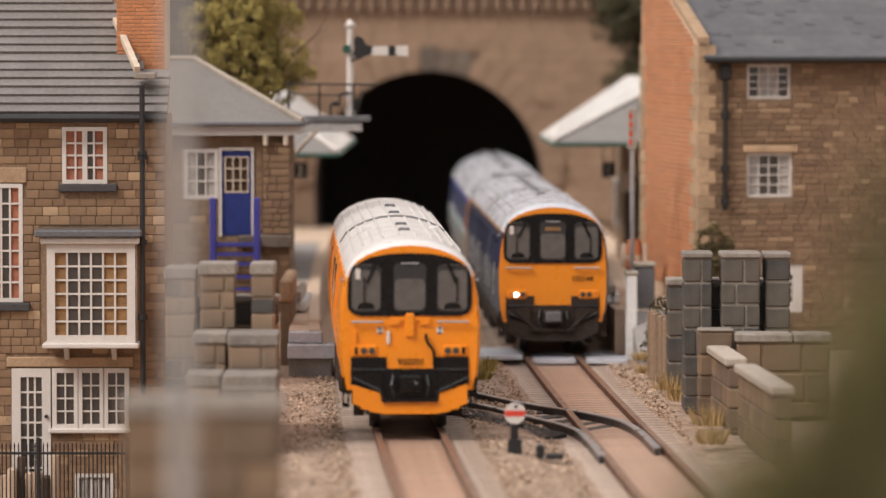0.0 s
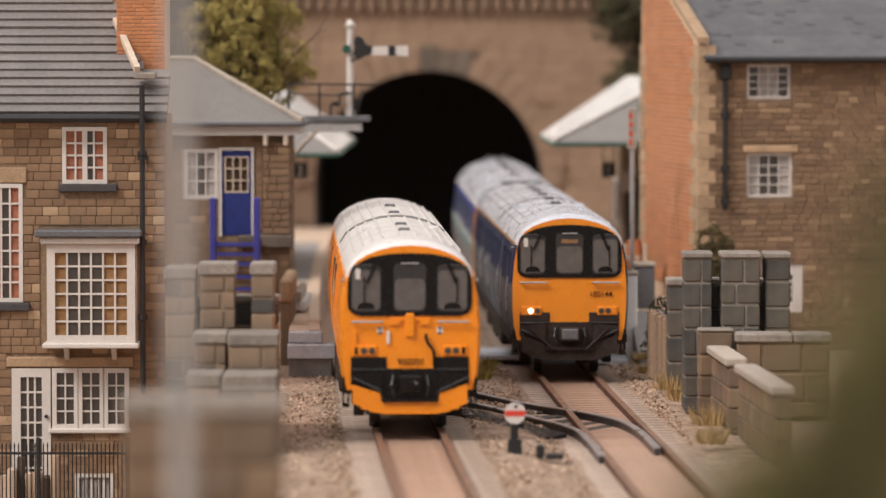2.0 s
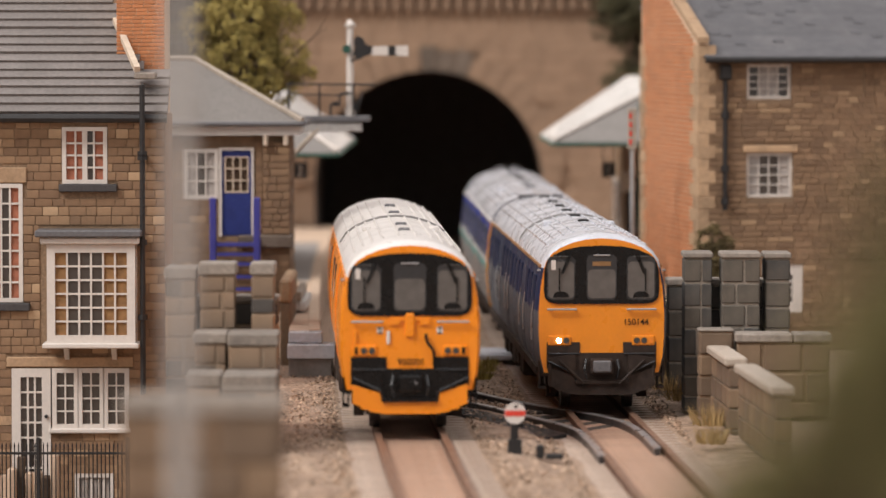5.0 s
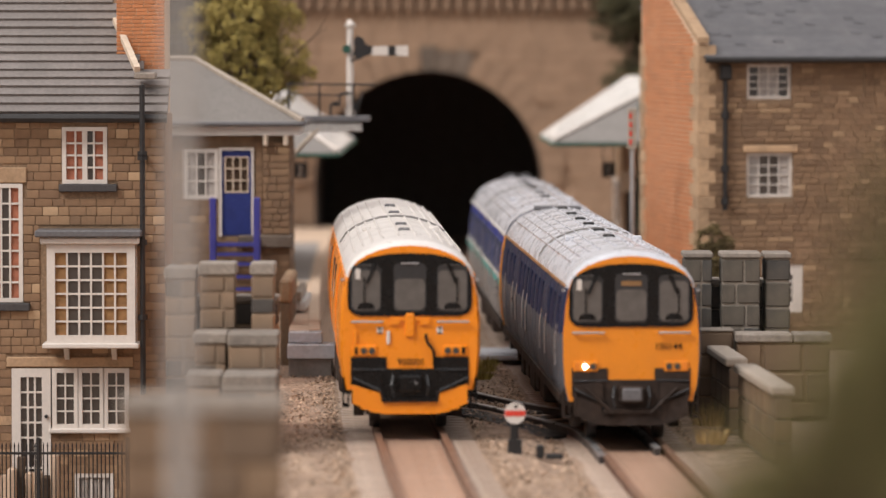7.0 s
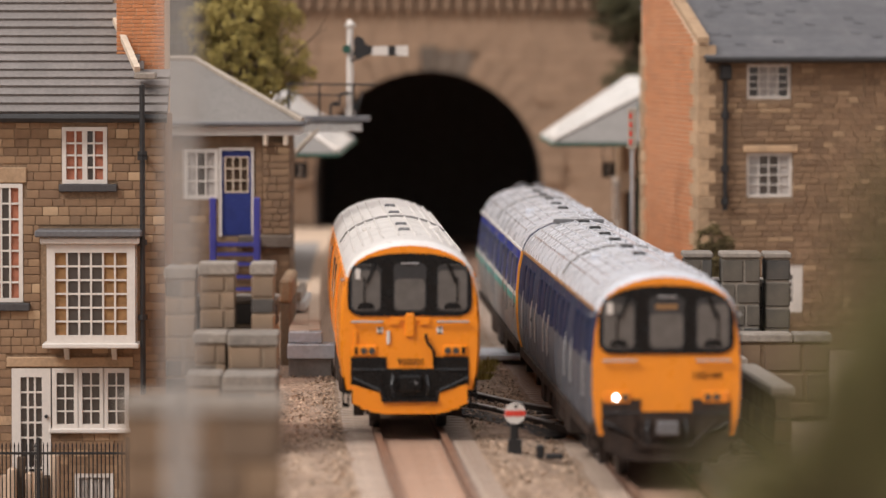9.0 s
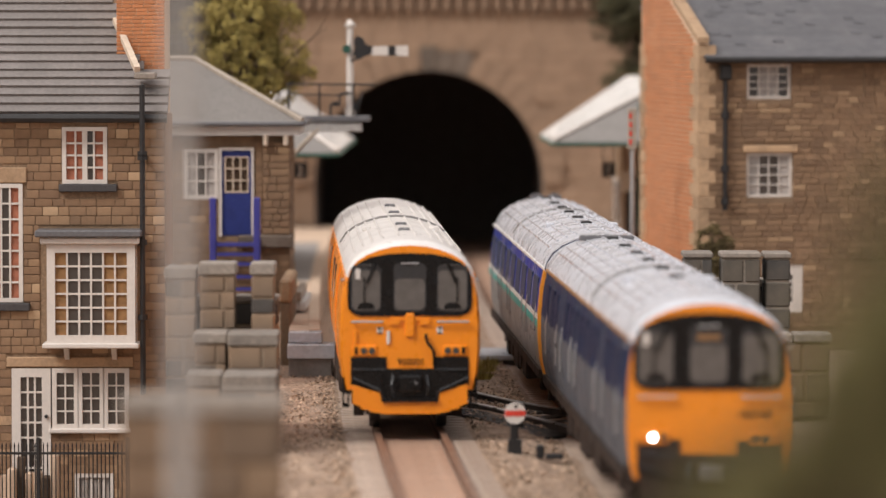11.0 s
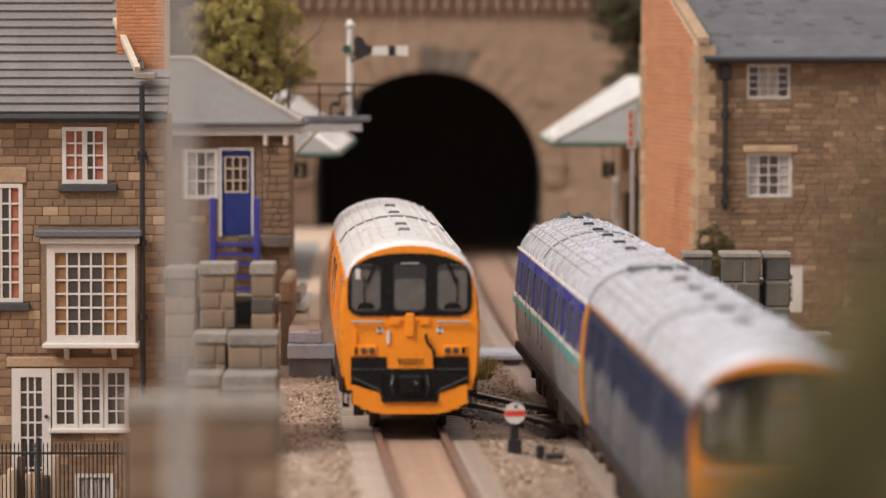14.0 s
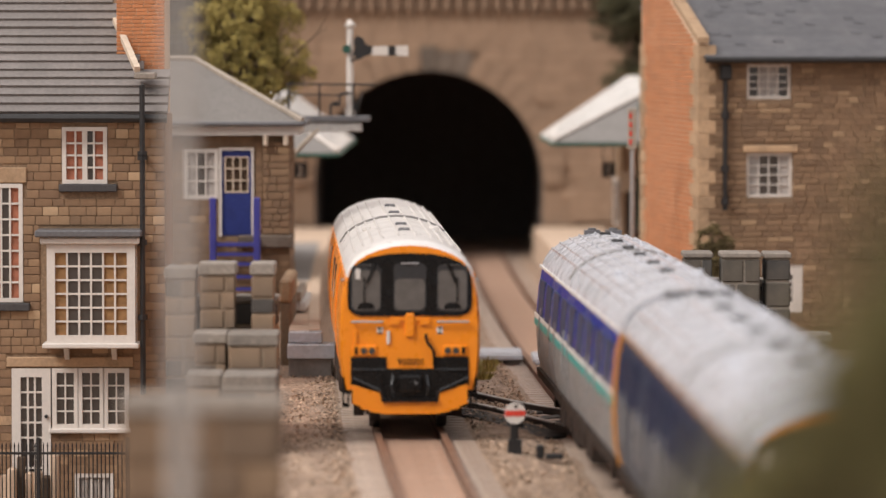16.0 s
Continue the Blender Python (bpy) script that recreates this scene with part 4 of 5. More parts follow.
# ---- right house ----
def right_house():
    h = thing("tall_house", 86.4, 1430, 0, 8.5, label="tall stone house with brick gable, slate roof and white windows", category="house", group="houses")
    ops = [(16.4, 31.6, 81.5, 93.2), (16.4, 32.2, 48.3, 63.2), (22, 36, 9.2, 25.4)]
    bm = bmesh.new()
    wall_with_holes(bm, 0, 130, -4, 96, 0, 4, ops)
    part("front_wall", bm, "mortar", h)
    bm = bmesh.new()
    prism(bm, [(4, -4), (100, -4), (100, 116), (75, 125), (4, 100.8)], 0, 4, axis="x")
    gable = part("gable_wall", bm, "mortar_light", h)
    # near-black sheet that gives the rooms their shade by colour
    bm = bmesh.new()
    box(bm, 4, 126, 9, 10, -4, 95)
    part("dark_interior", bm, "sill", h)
    bm = bmesh.new()
    box(bm, 4, 130, 94, 98, -4, 112)
    part("back_wall", bm, "mortar", h)
    rnd = random.Random(8)
    rows = 38
    for i in range(rows):
        t = i / (rows - 1)
        y, z = -4 + 79 * t, 95.2 + 26.5 * t
        bm = bmesh.new()
        hull(bm, [(1.5, y, z + 0.25), (132, y, z + 0.25), (132, y + 2.6, z + 1.1), (1.5, y + 2.6, z + 1.1), (1.5, y, z - 0.5), (132, y, z - 0.5), (132, y + 2.6, z + 0.3), (1.5, y + 2.6, z + 0.3)],
             [(0, 1, 2, 3), (4, 7, 6, 5), (0, 4, 5, 1), (1, 5, 6, 2), (3, 2, 6, 7), (0, 3, 7, 4)])
        part("slate_course", bm, "slate_dark", h)
    for _ in range(26):
        x, t = rnd.uniform(8, 66), rnd.uniform(0.1, 0.75)
        block("slate", "slate_dark", h, x, -3 + 79 * t + 1.2, 95.9 + 26.5 * t + 0.42, 3.6, 2.2, 0.4).matrix_basis @= Euler((0.32, 0, 0)).to_matrix().to_4x4()
    bm = bmesh.new()
    hull(bm, [(0, 77, 122.5), (132, 77, 122.5), (132, 104, 112.5), (0, 104, 112.5), (0, 77, 121.5), (132, 77, 121.5), (132, 104, 111.5), (0, 104, 111.5)],
         [(0, 1, 2, 3), (4, 7, 6, 5), (0, 4, 5, 1), (1, 5, 6, 2), (3, 2, 6, 7), (0, 3, 7, 4)])
    part("rear_roof", bm, "slate_dark", h)
    bm = bmesh.new()
    rod(bm, (1, -5, 94.8), (132, -5, 94.8), 1.1, 8)
    part("gutter", bm, "iron", h)
    bm = bmesh.new()
    rod(bm, (8.6, -1.8, 44), (8.6, -1.8, 89), 0.8, 8)
    for z in (75, 57, 46):
        rod(bm, (8.6, -1.8, z), (8.6, -1.8, z + 2.2), 1.4, 8)
    v = soft_box(6.6, 10.6, -3.4, -0.6, 88, 93.2, 0.5)
    part("drainpipe", bm, "iron", h)
    part("hopper", v, "iron", h)
    # verge coping and quoins
    for p, q in (((1, -1.5, 100.6), (1, 75, 125.6)), ((1, 75, 125.6), (1, 101, 116.2))):
        for i in range(4):
            bm = bmesh.new()
            a, b = Vector(p).lerp(Vector(q), i / 4), Vector(p).lerp(Vector(q), (i + 0.97) / 4)
            d = Vector((0, 0, 1.8))
            e = Vector((2.0, 0, 0))
            hull(bm, [a - e, a + e, b + e, b - e, a - e + d, a + e + d, b + e + d, b - e + d], [(0, 3, 2, 1), (4, 5, 6, 7), (0, 1, 5, 4), (1, 2, 6, 5), (2, 3, 7, 6), (3, 0, 4, 7)])
            part("coping_stone", bm, "quoin", h)
    z, i = 2.0, 0
    while z < 96:
        if not i % 2:
            part("quoin", soft_box(-0.6, 5.6, -0.7, 7.5, z, z + 4.25, 0.12), "quoin", h)
        else:
            part("quoin", soft_box(-0.55, 3.3, -0.6, 13.5, z, z + 4.25, 0.12), "quoin", h)
        part("quoin", soft_box(-0.7, 1, 99 - (9 if i % 2 else 5), 100.6, z, z + 4.1, 0.3), "quoin", h)
        z += 4.25
        i += 1
    window(h, 16.4, 31.6, 81.5, 93.2, 0.6, 4, 4, bar=0.36, frame_w=0.95, drapes=(1, 2), drape="net")
    window(h, 16.4, 32.2, 48.3, 63.2, 0.6, 4, 4, bar=0.36, frame_w=0.95, drapes=(0, 3), drape="net")
    window(h, 22, 36, 9.2, 25.4, 0.0, 2, 4, frame_w=3.4)
    bm = soft_box(15, 34, -1.0, 2, 63.4, 65.8, 0.3)
    part("lintel", bm, "quoin", h)
    blocked = [(41.4, 57, 82.2, 92.7), (49.7, 65, 10, 26)]
    for j, (a, b, c, d) in enumerate(blocked):
        courses("infill_stone", "stone_dark", h, a + 0.5, b - 0.5, c + 0.3, d, 1.9, [4, 5.5], [], 31 + j, 60, at=0.0, proud=0.12, gap=0.2)
    courses("stone", "stone_dark", h, 3.2, 66, 4, 94.5, 1.95, [3.2, 4.4, 6.0], ops + blocked + [(15, 34, 63.4, 65.8)], 21, 300, at=0, proud=0.45, gap=0.22, near=lambda c: c[0] - c[1] * 0.1)
    courses("brick", "brick", gable, 3, 98, 16, 99, 1.6, [7.5], [], 23, 300, along="y", at=0, proud=0.35, gap=0.48, jitter=0.0, rest="brick_rest", near=lambda c: abs(c[1] - 60))
    for i in range(15):
        courses("brick", "brick", gable, 6 + i * 4.6, 98, 99 + i * 1.6, 100.6 + i * 1.6, 1.8, [7.5], [], 60 + i, 12, along="y", at=0, proud=0.35, gap=0.48, jitter=0.0, rest="brick_rest")


right_house()


# ---- signal box ----
def signal_box():
    Y = 1400.0
    h = thing("signal_box", 0, 0, 0, label="stone signal box with hipped slate roof and blue door", category="signal box")
    ops = [(-85.7, -74.5, 49.1, 65.6), (-74.0, -62.7, 36.8, 65.6)]
    bm = bmesh.new()
    wall_with_holes(bm, -125, -51, -8, 74, Y, Y + 4, ops)
    part("front_wall", bm, "mortar", h)
    bm = bmesh.new()
    box(bm, -55, -51, Y + 4, Y + 44, -8, 74)
    part("side_wall", bm, "mortar", h)
    # sheet in a dark colour in place of the box's shaded inside
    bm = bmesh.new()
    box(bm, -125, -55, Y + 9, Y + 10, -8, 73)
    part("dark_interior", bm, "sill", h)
    A, B, C, D = (-46.3, Y - 5, 74.8), (-46.3, Y + 49, 74.8), (-130, Y + 49, 74.8), (-130, Y - 5, 74.8)
    E, F = (-83.4, Y + 22, 94.9), (-130, Y + 22, 94.9)
    dn = lambda p: (p[0], p[1], p[2] - 1.0)
    bm = bmesh.new()
    hull(bm, [A, B, C, D, E, F, dn(A), dn(B), dn(C), dn(D)], [(0, 4, 5, 3), (0, 1, 4), (1, 2, 5, 4), (3, 5, 2), (6, 9, 8, 7), (0, 6, 7, 1), (0, 3, 9, 6), (1, 7, 8, 2), (2, 8, 9, 3)])
    roof = part("roof", bm, "slate_box", h)
    # slate courses on the front slope
    for i in range(1, 22):
        t = i / 22
        y, z = Y - 5 + 27 * t, 74.8 + 20.1 * t
        x1 = -46.3 - 37.1 * t
        bm = bmesh.new()
        box(bm, -129, x1, y, y + 0.9, z + 0.0, z + 0.22)
        part("slate_course", bm, "slate_box", roof)
    bm = bmesh.new()
    up = Vector((0, 0, 0.4))
    rod(bm, Vector(A) + up, Vector(E) + up, 1.0, 6)
    part("hip_tile", bm, "cap", roof)
    bm = bmesh.new()
    rod(bm, Vector(E) + up, Vector(F) + up, 1.0, 6)
    part("ridge_tile", bm, "cap", roof)
    bm = bmesh.new()
    rod(bm, (-130, Y - 5.6, 74), (-46, Y - 5.6, 74), 0.8, 8)
    rod(bm, (-45.6, Y - 5.6, 74), (-45.6, Y + 49, 74), 0.8, 8)
    part("gutter", bm, "lead", h)
    bm = bmesh.new()
    box(bm, -128, -47.5, Y - 4, Y - 2.6, 70.2, 73.4)
    box(bm, -48.8, -47.4, Y - 2.6, Y + 47, 70.2, 73.4)
    part("fascia", bm, "white", h)
    for x in (-58.5, -51.8):
        bm = soft_box(x - 0.8, x + 0.8, Y - 4, Y, 66.8, 70.4, 0.3)
        part("eaves_bracket", bm, "cream", h)
    window(h, -85.7, -74.3, 49.1, 65.6, Y - 0.5, 3, 3, drapes=(0, 2), drape="net")
    d = thing("door", 0, 0, 0)
    d.parent = h
    bm = bmesh.new()
    box(bm, -74.0, -73.1, Y - 0.8, Y + 2, 36.8, 66.0)
    box(bm, -63.3, -62.5, Y - 0.8, Y + 2, 36.8, 66.0)
    box(bm, -73.1, -63.3, Y - 0.8, Y + 2, 65.2, 66.0)
    part("door_frame", bm, "white", d, "white door frame")
    bm = bmesh.new()
    wall_with_holes(bm, -73.1, -63.3, 37.0, 65.1, Y, Y + 1.4, [(-72.0, -64.4, 51.3, 63)])
    for i in range(7):
        x = -72.6 + i * 1.4
        box(bm, x - 0.66, x + 0.66, Y - 0.12, Y + 0.1, 37.6, 50.4)
    part("door_leaf", bm, "blue", d, "blue boarded door leaf")
    bm = bmesh.new()
    box(bm, -72, -64.4, Y + 0.9, Y + 1.1, 51.3, 63)
    part("pane", bm, "bark", d)
    for x in (-72, -69.4, -66.9, -64.4):
        bm = bmesh.new()
        box(bm, x - 0.22, x + 0.22, Y - 0.2, Y + 0.9, 51.3, 63)
        part("glazing_bar", bm, "cream", d)
    for z in (51.4, 55.2, 59.1, 62.9):
        bm = bmesh.new()
        box(bm, -72, -64.4, Y - 0.15, Y + 0.9, z - 0.22, z + 0.22)
        part("glazing_bar", bm, "cream", d)
    bm = soft_box(-67.5, -49.6, Y - 2.6, Y + 6, 33, 37.2, 0.4)
    part("string_course", bm, "portal_dark", h)
    courses("stone", "stone_dark", h, -59.5, -50.6, 37.4, 68, 2.4, [3, 4.4, 6], [], 41, 200, at=Y - 0.6, proud=0.7)
    courses("stone", "stone_dark", h, -110, -59.6, 0, 69.5, 2.4, [3, 4.4, 6], ops + [(-75, -61.8, 36, 66.5), (-67.5, -50, 33, 37.2)], 42, 250, at=Y, proud=0.4)
    courses("stone", "stone_dark", h, -59.5, -50.8, -6, 33, 2.4, [3, 4.4, 6], [], 43, 200, at=Y - 0.3, proud=0.4)
    courses("stone", "stone_dark", h, Y + 1, Y + 43, -6, 70, 2.6, [5, 7], [], 44, 120, at=-51, along="y", proud=0.4)
    # blue steps at the door
    s = thing("door_steps", 0, 0, 0, label="blue painted timber steps with handrails at the signal box door", category="steps")
    for x in (-75.4, -61.0):
        bm = soft_box(x - 1.1, x + 1.1, Y - 13, Y - 10.5, 4, 50, 0.3)
        part("post", bm, "handrail_blue", s)
        bm = bmesh.new()
        prism(bm, [(Y - 12, 33), (Y - 0.8, 33), (Y - 0.8, 36), (Y - 12, 36)], x - 0.6, x + 0.6, axis="x")
        part("stringer", bm, "handrail_blue", s)
    for z in (34.6, 31.4, 28.2, 24, 20):
        bm = bmesh.new()
        box(bm, -74.3, -62.1, Y - 12.5, Y - 9, z - 0.55, z + 0.55)
        part("step", bm, "handrail_blue", s)


signal_box()


# ---- stepped stone walls beside the line ----
def masonry(name, x0, x1, y0, y1, z0, z1, m, label, seed, course=7.0, length=11.0, cap=3.0, overhang=1.0, category="wall"):
    """A pier or wall of squared blocks with pale joints and a capstone."""
    rnd = random.Random(seed)
    w = thing(name, (x0 + x1) / 2, y0, z0, label=label, category=category, group="stone walls by the line")
    cx = (x0 + x1) / 2
    bm = bmesh.new()
    box(bm, x0 + 0.5 - cx, x1 - 0.5 - cx, 0.5, y1 - y0 - 0.5, 0, z1 - z0 - cap)
    part("core", bm, {"block": "pointing", "block_brown": "mortar"}.get(m, "pointing_grey"), w)
    z = z1 - z0 - cap
    while z > 0.5:
        h = min(course * rnd.uniform(0.8, 1.2), z)
        u = x0
        while u < x1 - 0.5:
            l = length * rnd.uniform(0.7, 1.3)
            if x1 - u - l < length * 0.45:
                l = x1 - u
            block("stone", m, w, u + l / 2 - cx, (y1 - y0) / 2, z - h / 2, l - 0.35, y1 - y0, h - 0.35)
            u += l
        z -= h
    u = x0 - overhang
    while u < x1 + overhang - 0.5:
        l = length * 1.5 * rnd.uniform(0.8, 1.2)
        if x1 + overhang - u - l < length * 0.7:
            l = x1 + overhang - u
        part("capstone", soft_box(u - cx + 0.15, u + l - cx - 0.15, -overhang, y1 - y0 + overhang, z1 - z0 - cap + 0.1, z1 - z0, 0.4), "cap_dark", w)
        u += l
    return w


def left_walls():
    lab = "pier of tan and grey stone blocks with pale capstones"
    masonry("stone_pier", -63.5, -54.2, 1104, 1114, -4, 44.7, "block", lab, 1, 5.0, 5.6, 3.4, 0.4)
    masonry("stone_pier", -50.2, -43.9, 1104, 1114, -4, 44.7, "block", "narrow " + lab, 2, 5.0, 5.6, 3.4, 0.3)
    masonry("stone_wall", -72, -43.2, 1114.5, 1122, -4, 35.5, "block", "low wall of tan and grey blocks between two piers", 3, 6.5, 8, 2.0, 0.3)
    masonry("stone_pier", -73, -64.4, 1108, 1122, -4, 43.2, "block", lab, 4, 5.2, 6.0, 3.2, 0.3)
    masonry("stone_pier", -64, -55.8, 1088, 1100, -4, 27.6, "block", lab, 5, 5.0, 5.0, 3.0, 0.4)
    masonry("stone_pier", -55.2, -42.4, 1085, 1100, -4, 27.6, "block", lab, 6, 5.4, 7.5, 3.4, 0.3)
    masonry("stone_wall", -64.5, -56, 1066, 1080, -4, 18.8, "block", "low stepped wall of tan and grey stone blocks", 7, 7, 9, 3.4, 0.3)
    masonry("stone_wall", -55.4, -42.0, 1062, 1080, -4, 18.8, "block", "low stepped wall of tan and grey stone blocks", 8, 7, 7, 4.0, 0.3)
    masonry("stone_wall", -53.0, -26.6, 700, 710, -3, 45.2, "block_brown", "high wall of brown stone blocks with thick grey capstones", 9, 8, 9, 3.4, 0.4)
    masonry("retaining_wall", -66.6, -63, 865, 1330, -42, -2.0, "block", "long low retaining wall of stone blocks above the yard", 10, 9, 4, 2, 0.3)


def right_walls():
    lab = "dark blue-grey stone pier with pale capstone and joints"
    masonry("stone_pier", 68.2, 76.5, 1200, 1212, -3, 42.2, "block_blue", lab, 11, 7, 5, 1.8, 0.3)
    masonry("stone_pier", 78.6, 89.8, 1196, 1208, -3, 42.4, "block_blue", lab, 12, 7, 6, 1.8, 0.3)
    masonry("stone_pier", 91.0, 98.5, 1198, 1210, -3, 42.2, "block_blue", lab, 13, 7, 6, 1.8, 0.3)
    masonry("stone_wall", 76, 98.4, 1213, 1220, -3, 34, "block_blue", "dark stone wall joining the piers", 14, 8, 10, 2.2, 0.3)
    masonry("stone_wall", 71.5, 81.6, 1184, 1193, -3, 21.5, "block_brown", "low brown stone wall below the dark piers", 19, 6, 8, 0.8, 0.1)
    masonry("stone_wall", 82, 108, 1180, 1190, -3, 20.6, "block_brown", "low brown stone wall with worn pale capstones", 15, 7, 10, 2.6, 0.6)
    masonry("stone_pier", 67.0, 73.0, 1262, 1272, -3, 31.0, "block_blue", "small dark stone pier with pale cap", 16, 8, 8, 2.2, 0.5)
    for (xa, ya), (xb, yb), sd in (((74.2, 1240), (79.2, 1140), 17), ((80.2, 1120), (84.4, 1050), 18)):
        w = thing("stepped_wall", xa, ya, 0, math.degrees(math.atan2(xa - xb, ya - yb)) * -1, label="long stone wall with pale sloping coping slabs beside the line", category="wall", group="stone walls by the line")
        ln = math.hypot(xb - xa, yb - ya)
        rnd = random.Random(sd)
        bm = bmesh.new()
        box(bm, -1.5, 1.5, -ln + 1, -1, -3, 14.4)
        part("core", bm, "pointing_grey", w)
        for i in range(3):
            y = 0.0
            while y > -ln + 1:
                l = min(rnd.uniform(9, 14), ln + y)
                block("stone", "block_brown", w, 0, y - l / 2, 0.3 + i * 5.6, 4.2, l - 0.5, 5.2)
                y -= l
        part("coping", soft_box(-3.2, 3.0, -ln, 0, 14.6, 17.0, 0.5), "cap", w)


left_walls()
right_walls()


# ---- platforms and station ----
def platforms():
    for name, line, side, y0, out in (("left_platform", left_line, -1, 1312, 62.0), ("right_platform", right_line, 1, 1405, 32.0)):
        p = thing(name, 0, 0, 0, label="tan surfaced station platform with pale edging slabs", category="platform", kind="structure")
        ys = list(np.arange(y0, 1985, 30.0)) + [1985]
        bm = bmesh.new()
        prev = None
        for y in ys:
            e = line(y) + side * 21.5
            o = line(y) + side * (21.5 + (9.5 if y < 1395 and side < 0 else out))
            r = [bm.verts.new(q) for q in ((e, y, -3), (e, y, 11.6), (o, y, 11.6), (o, y, -3))]
            if prev:
                for i in range(3):
                    bm.faces.new((prev[i], prev[i + 1], r[i + 1], r[i]))
            else:
                bm.faces.new(r)
            prev = r
        bmesh.ops.recalc_face_normals(bm, faces=bm.faces)
        part("deck", bm, "platform", p)
        me = mesh_of(soft_box(-1.8, 1.8, -4.8, 4.8, 0, 0.5, 0.15), "platform")
        y = y0 + 5.2
        while y < 1980:
            s = new("edging_slab", me)
            s.parent = p
            s.matrix_basis = pose((line(y) + side * 23.2) * 0.001, y * 0.001, 0.0117, 0, 0, -math.degrees(math.atan((line(y + 5) - line(y - 5)) / 10)))
            y += 10
        if side < 0:
            e = line(1310) - 21.5
            part("end_slab", soft_box(e - 9.5, e + 0.8, 1304, 1312, 8.6, 11.9, 0.3), "roof_grey", p)
            part("end_step", soft_box(e - 9.8, e + 5.5, 1300, 1312, 4.0, 8.4, 0.3), "roof_grey", p)
            part("end_block", soft_box(e - 9.4, e + 4.0, 1302, 1312, -2.6, 3.9, 0.3), "paving", p)
        if side < 0:
            bm = bmesh.new()
            pts = [(line(y) - 21.5 - o, y) for y, o in ((1565, 4.2), (1700, 4.2), (1840, 4.2), (1840, 61), (1700, 61), (1565, 61))]
            prism(bm, pts, 11.5, 11.95, axis="z")
            part("paved_strip", bm, "paving", p)
        else:
            bm = bmesh.new()
            e = line(1405) + 21.5
            hull(bm, [(e + 5, 1405, 11.6), (e + 32, 1405, 11.6), (e + 32, 1372, -4), (e + 7, 1372, -4), (e + 5, 1405, -5), (e + 32, 1405, -5)],
                 [(0, 1, 2, 3), (0, 3, 4), (1, 5, 2), (0, 4, 5, 1)])
            bmesh.ops.recalc_face_normals(bm, faces=bm.faces)
            part("ramp", bm, "paving", p)
    # boarded crossing between the platforms
    c = thing("foot_crossing", 0, 1384, 0, label="pale grey boarded foot crossing between the rails", category="crossing")
    for i in range(5):
        y = i * 7.0
        for x0, x1 in ((left_line(1384) - 22, left_line(1384) - 10.4), (left_line(1384) - 7, left_line(1384) + 7), (left_line(1384) + 10.4, right_line(1384) - 10.4),
                       (right_line(1384) - 7, right_line(1384) + 7), (right_line(1384) + 10.4, right_line(1384) + 24)):
            block("board", "roof_grey", c, (x0 + x1) / 2, y, -0.8 + level((x0 + x1) / 2, 1384), x1 - x0, 6.5, 1.4)


platforms()


def canopy(name, f, b, rf, rb, far_x, label):
    """A station roof: a slope to the track and a hipped end towards the viewer."""
    c = thing(name, 0, 0, 0, label=label, category="canopy", group="station canopies")
    s = 1 if far_x > f[0] else -1
    ff, fb = (far_x, f[1], f[2]), (far_x, b[1], b[2])
    d = Vector((0, 0, -1.0))
    def slab(nm, pts, m):
        bm = bmesh.new()
        top = [Vector(p) for p in pts]
        n = len(top)
        hull(bm, top + [p + d for p in top], [tuple(range(n)), tuple(range(2 * n - 1, n - 1, -1))] + [(i, n + i, n + (i + 1) % n, (i + 1) % n) for i in range(n)])
        bmesh.ops.recalc_face_normals(bm, faces=bm.faces)
        part(nm, bm, m, c)
    slab("track_slope", [f, b, rb, rf], "canopy")
    slab("hipped_end", [f, rf, ff], "slate_box")
    slab("rear_slope", [ff, rf, rb, fb], "slate_box")
    bm = bmesh.new()
    rod(bm, Vector(f) + Vector((0, 0, 0.5)), Vector(rf) + Vector((0, 0, 0.5)), 0.9, 6)
    part("hip_flashing", bm, "white", c)
    for i in range(1, 7):
        t = i / 7
        bm = bmesh.new()
        up = Vector((0, 0, 0.3))
        rod(bm, Vector(f).lerp(Vector(b), t) + up, Vector(rf).lerp(Vector(rb), t) + up, 0.4, 5)
        part("glazing_rib", bm, "white", c)
    bm = bmesh.new()
    rod(bm, Vector(f) + Vector((0, -0.5, -1.2)), Vector(ff) + Vector((0, -0.5, -1.2)), 0.65, 6)
    rod(bm, Vector(f) + Vector((-s * 0.5, 0, -1.2)), Vector(b) + Vector((-s * 0.5, 0, -1.2)), 0.65, 6)
    part("gutter", bm, "green", c, "dark green gutter")
    for y in (f[1] + 20, b[1] - 15):
        bm = bmesh.new()
        x = f[0] + s * 34
        rod(bm, (x, y, 11.6), (x, y, f[2] + 14), 1.2, 8)
        rod(bm, (x, y, f[2] + 2), (f[0] + s * 4, y, f[2] + 0.5), 0.5, 6)
        part("column", bm, "green", c)
    return c


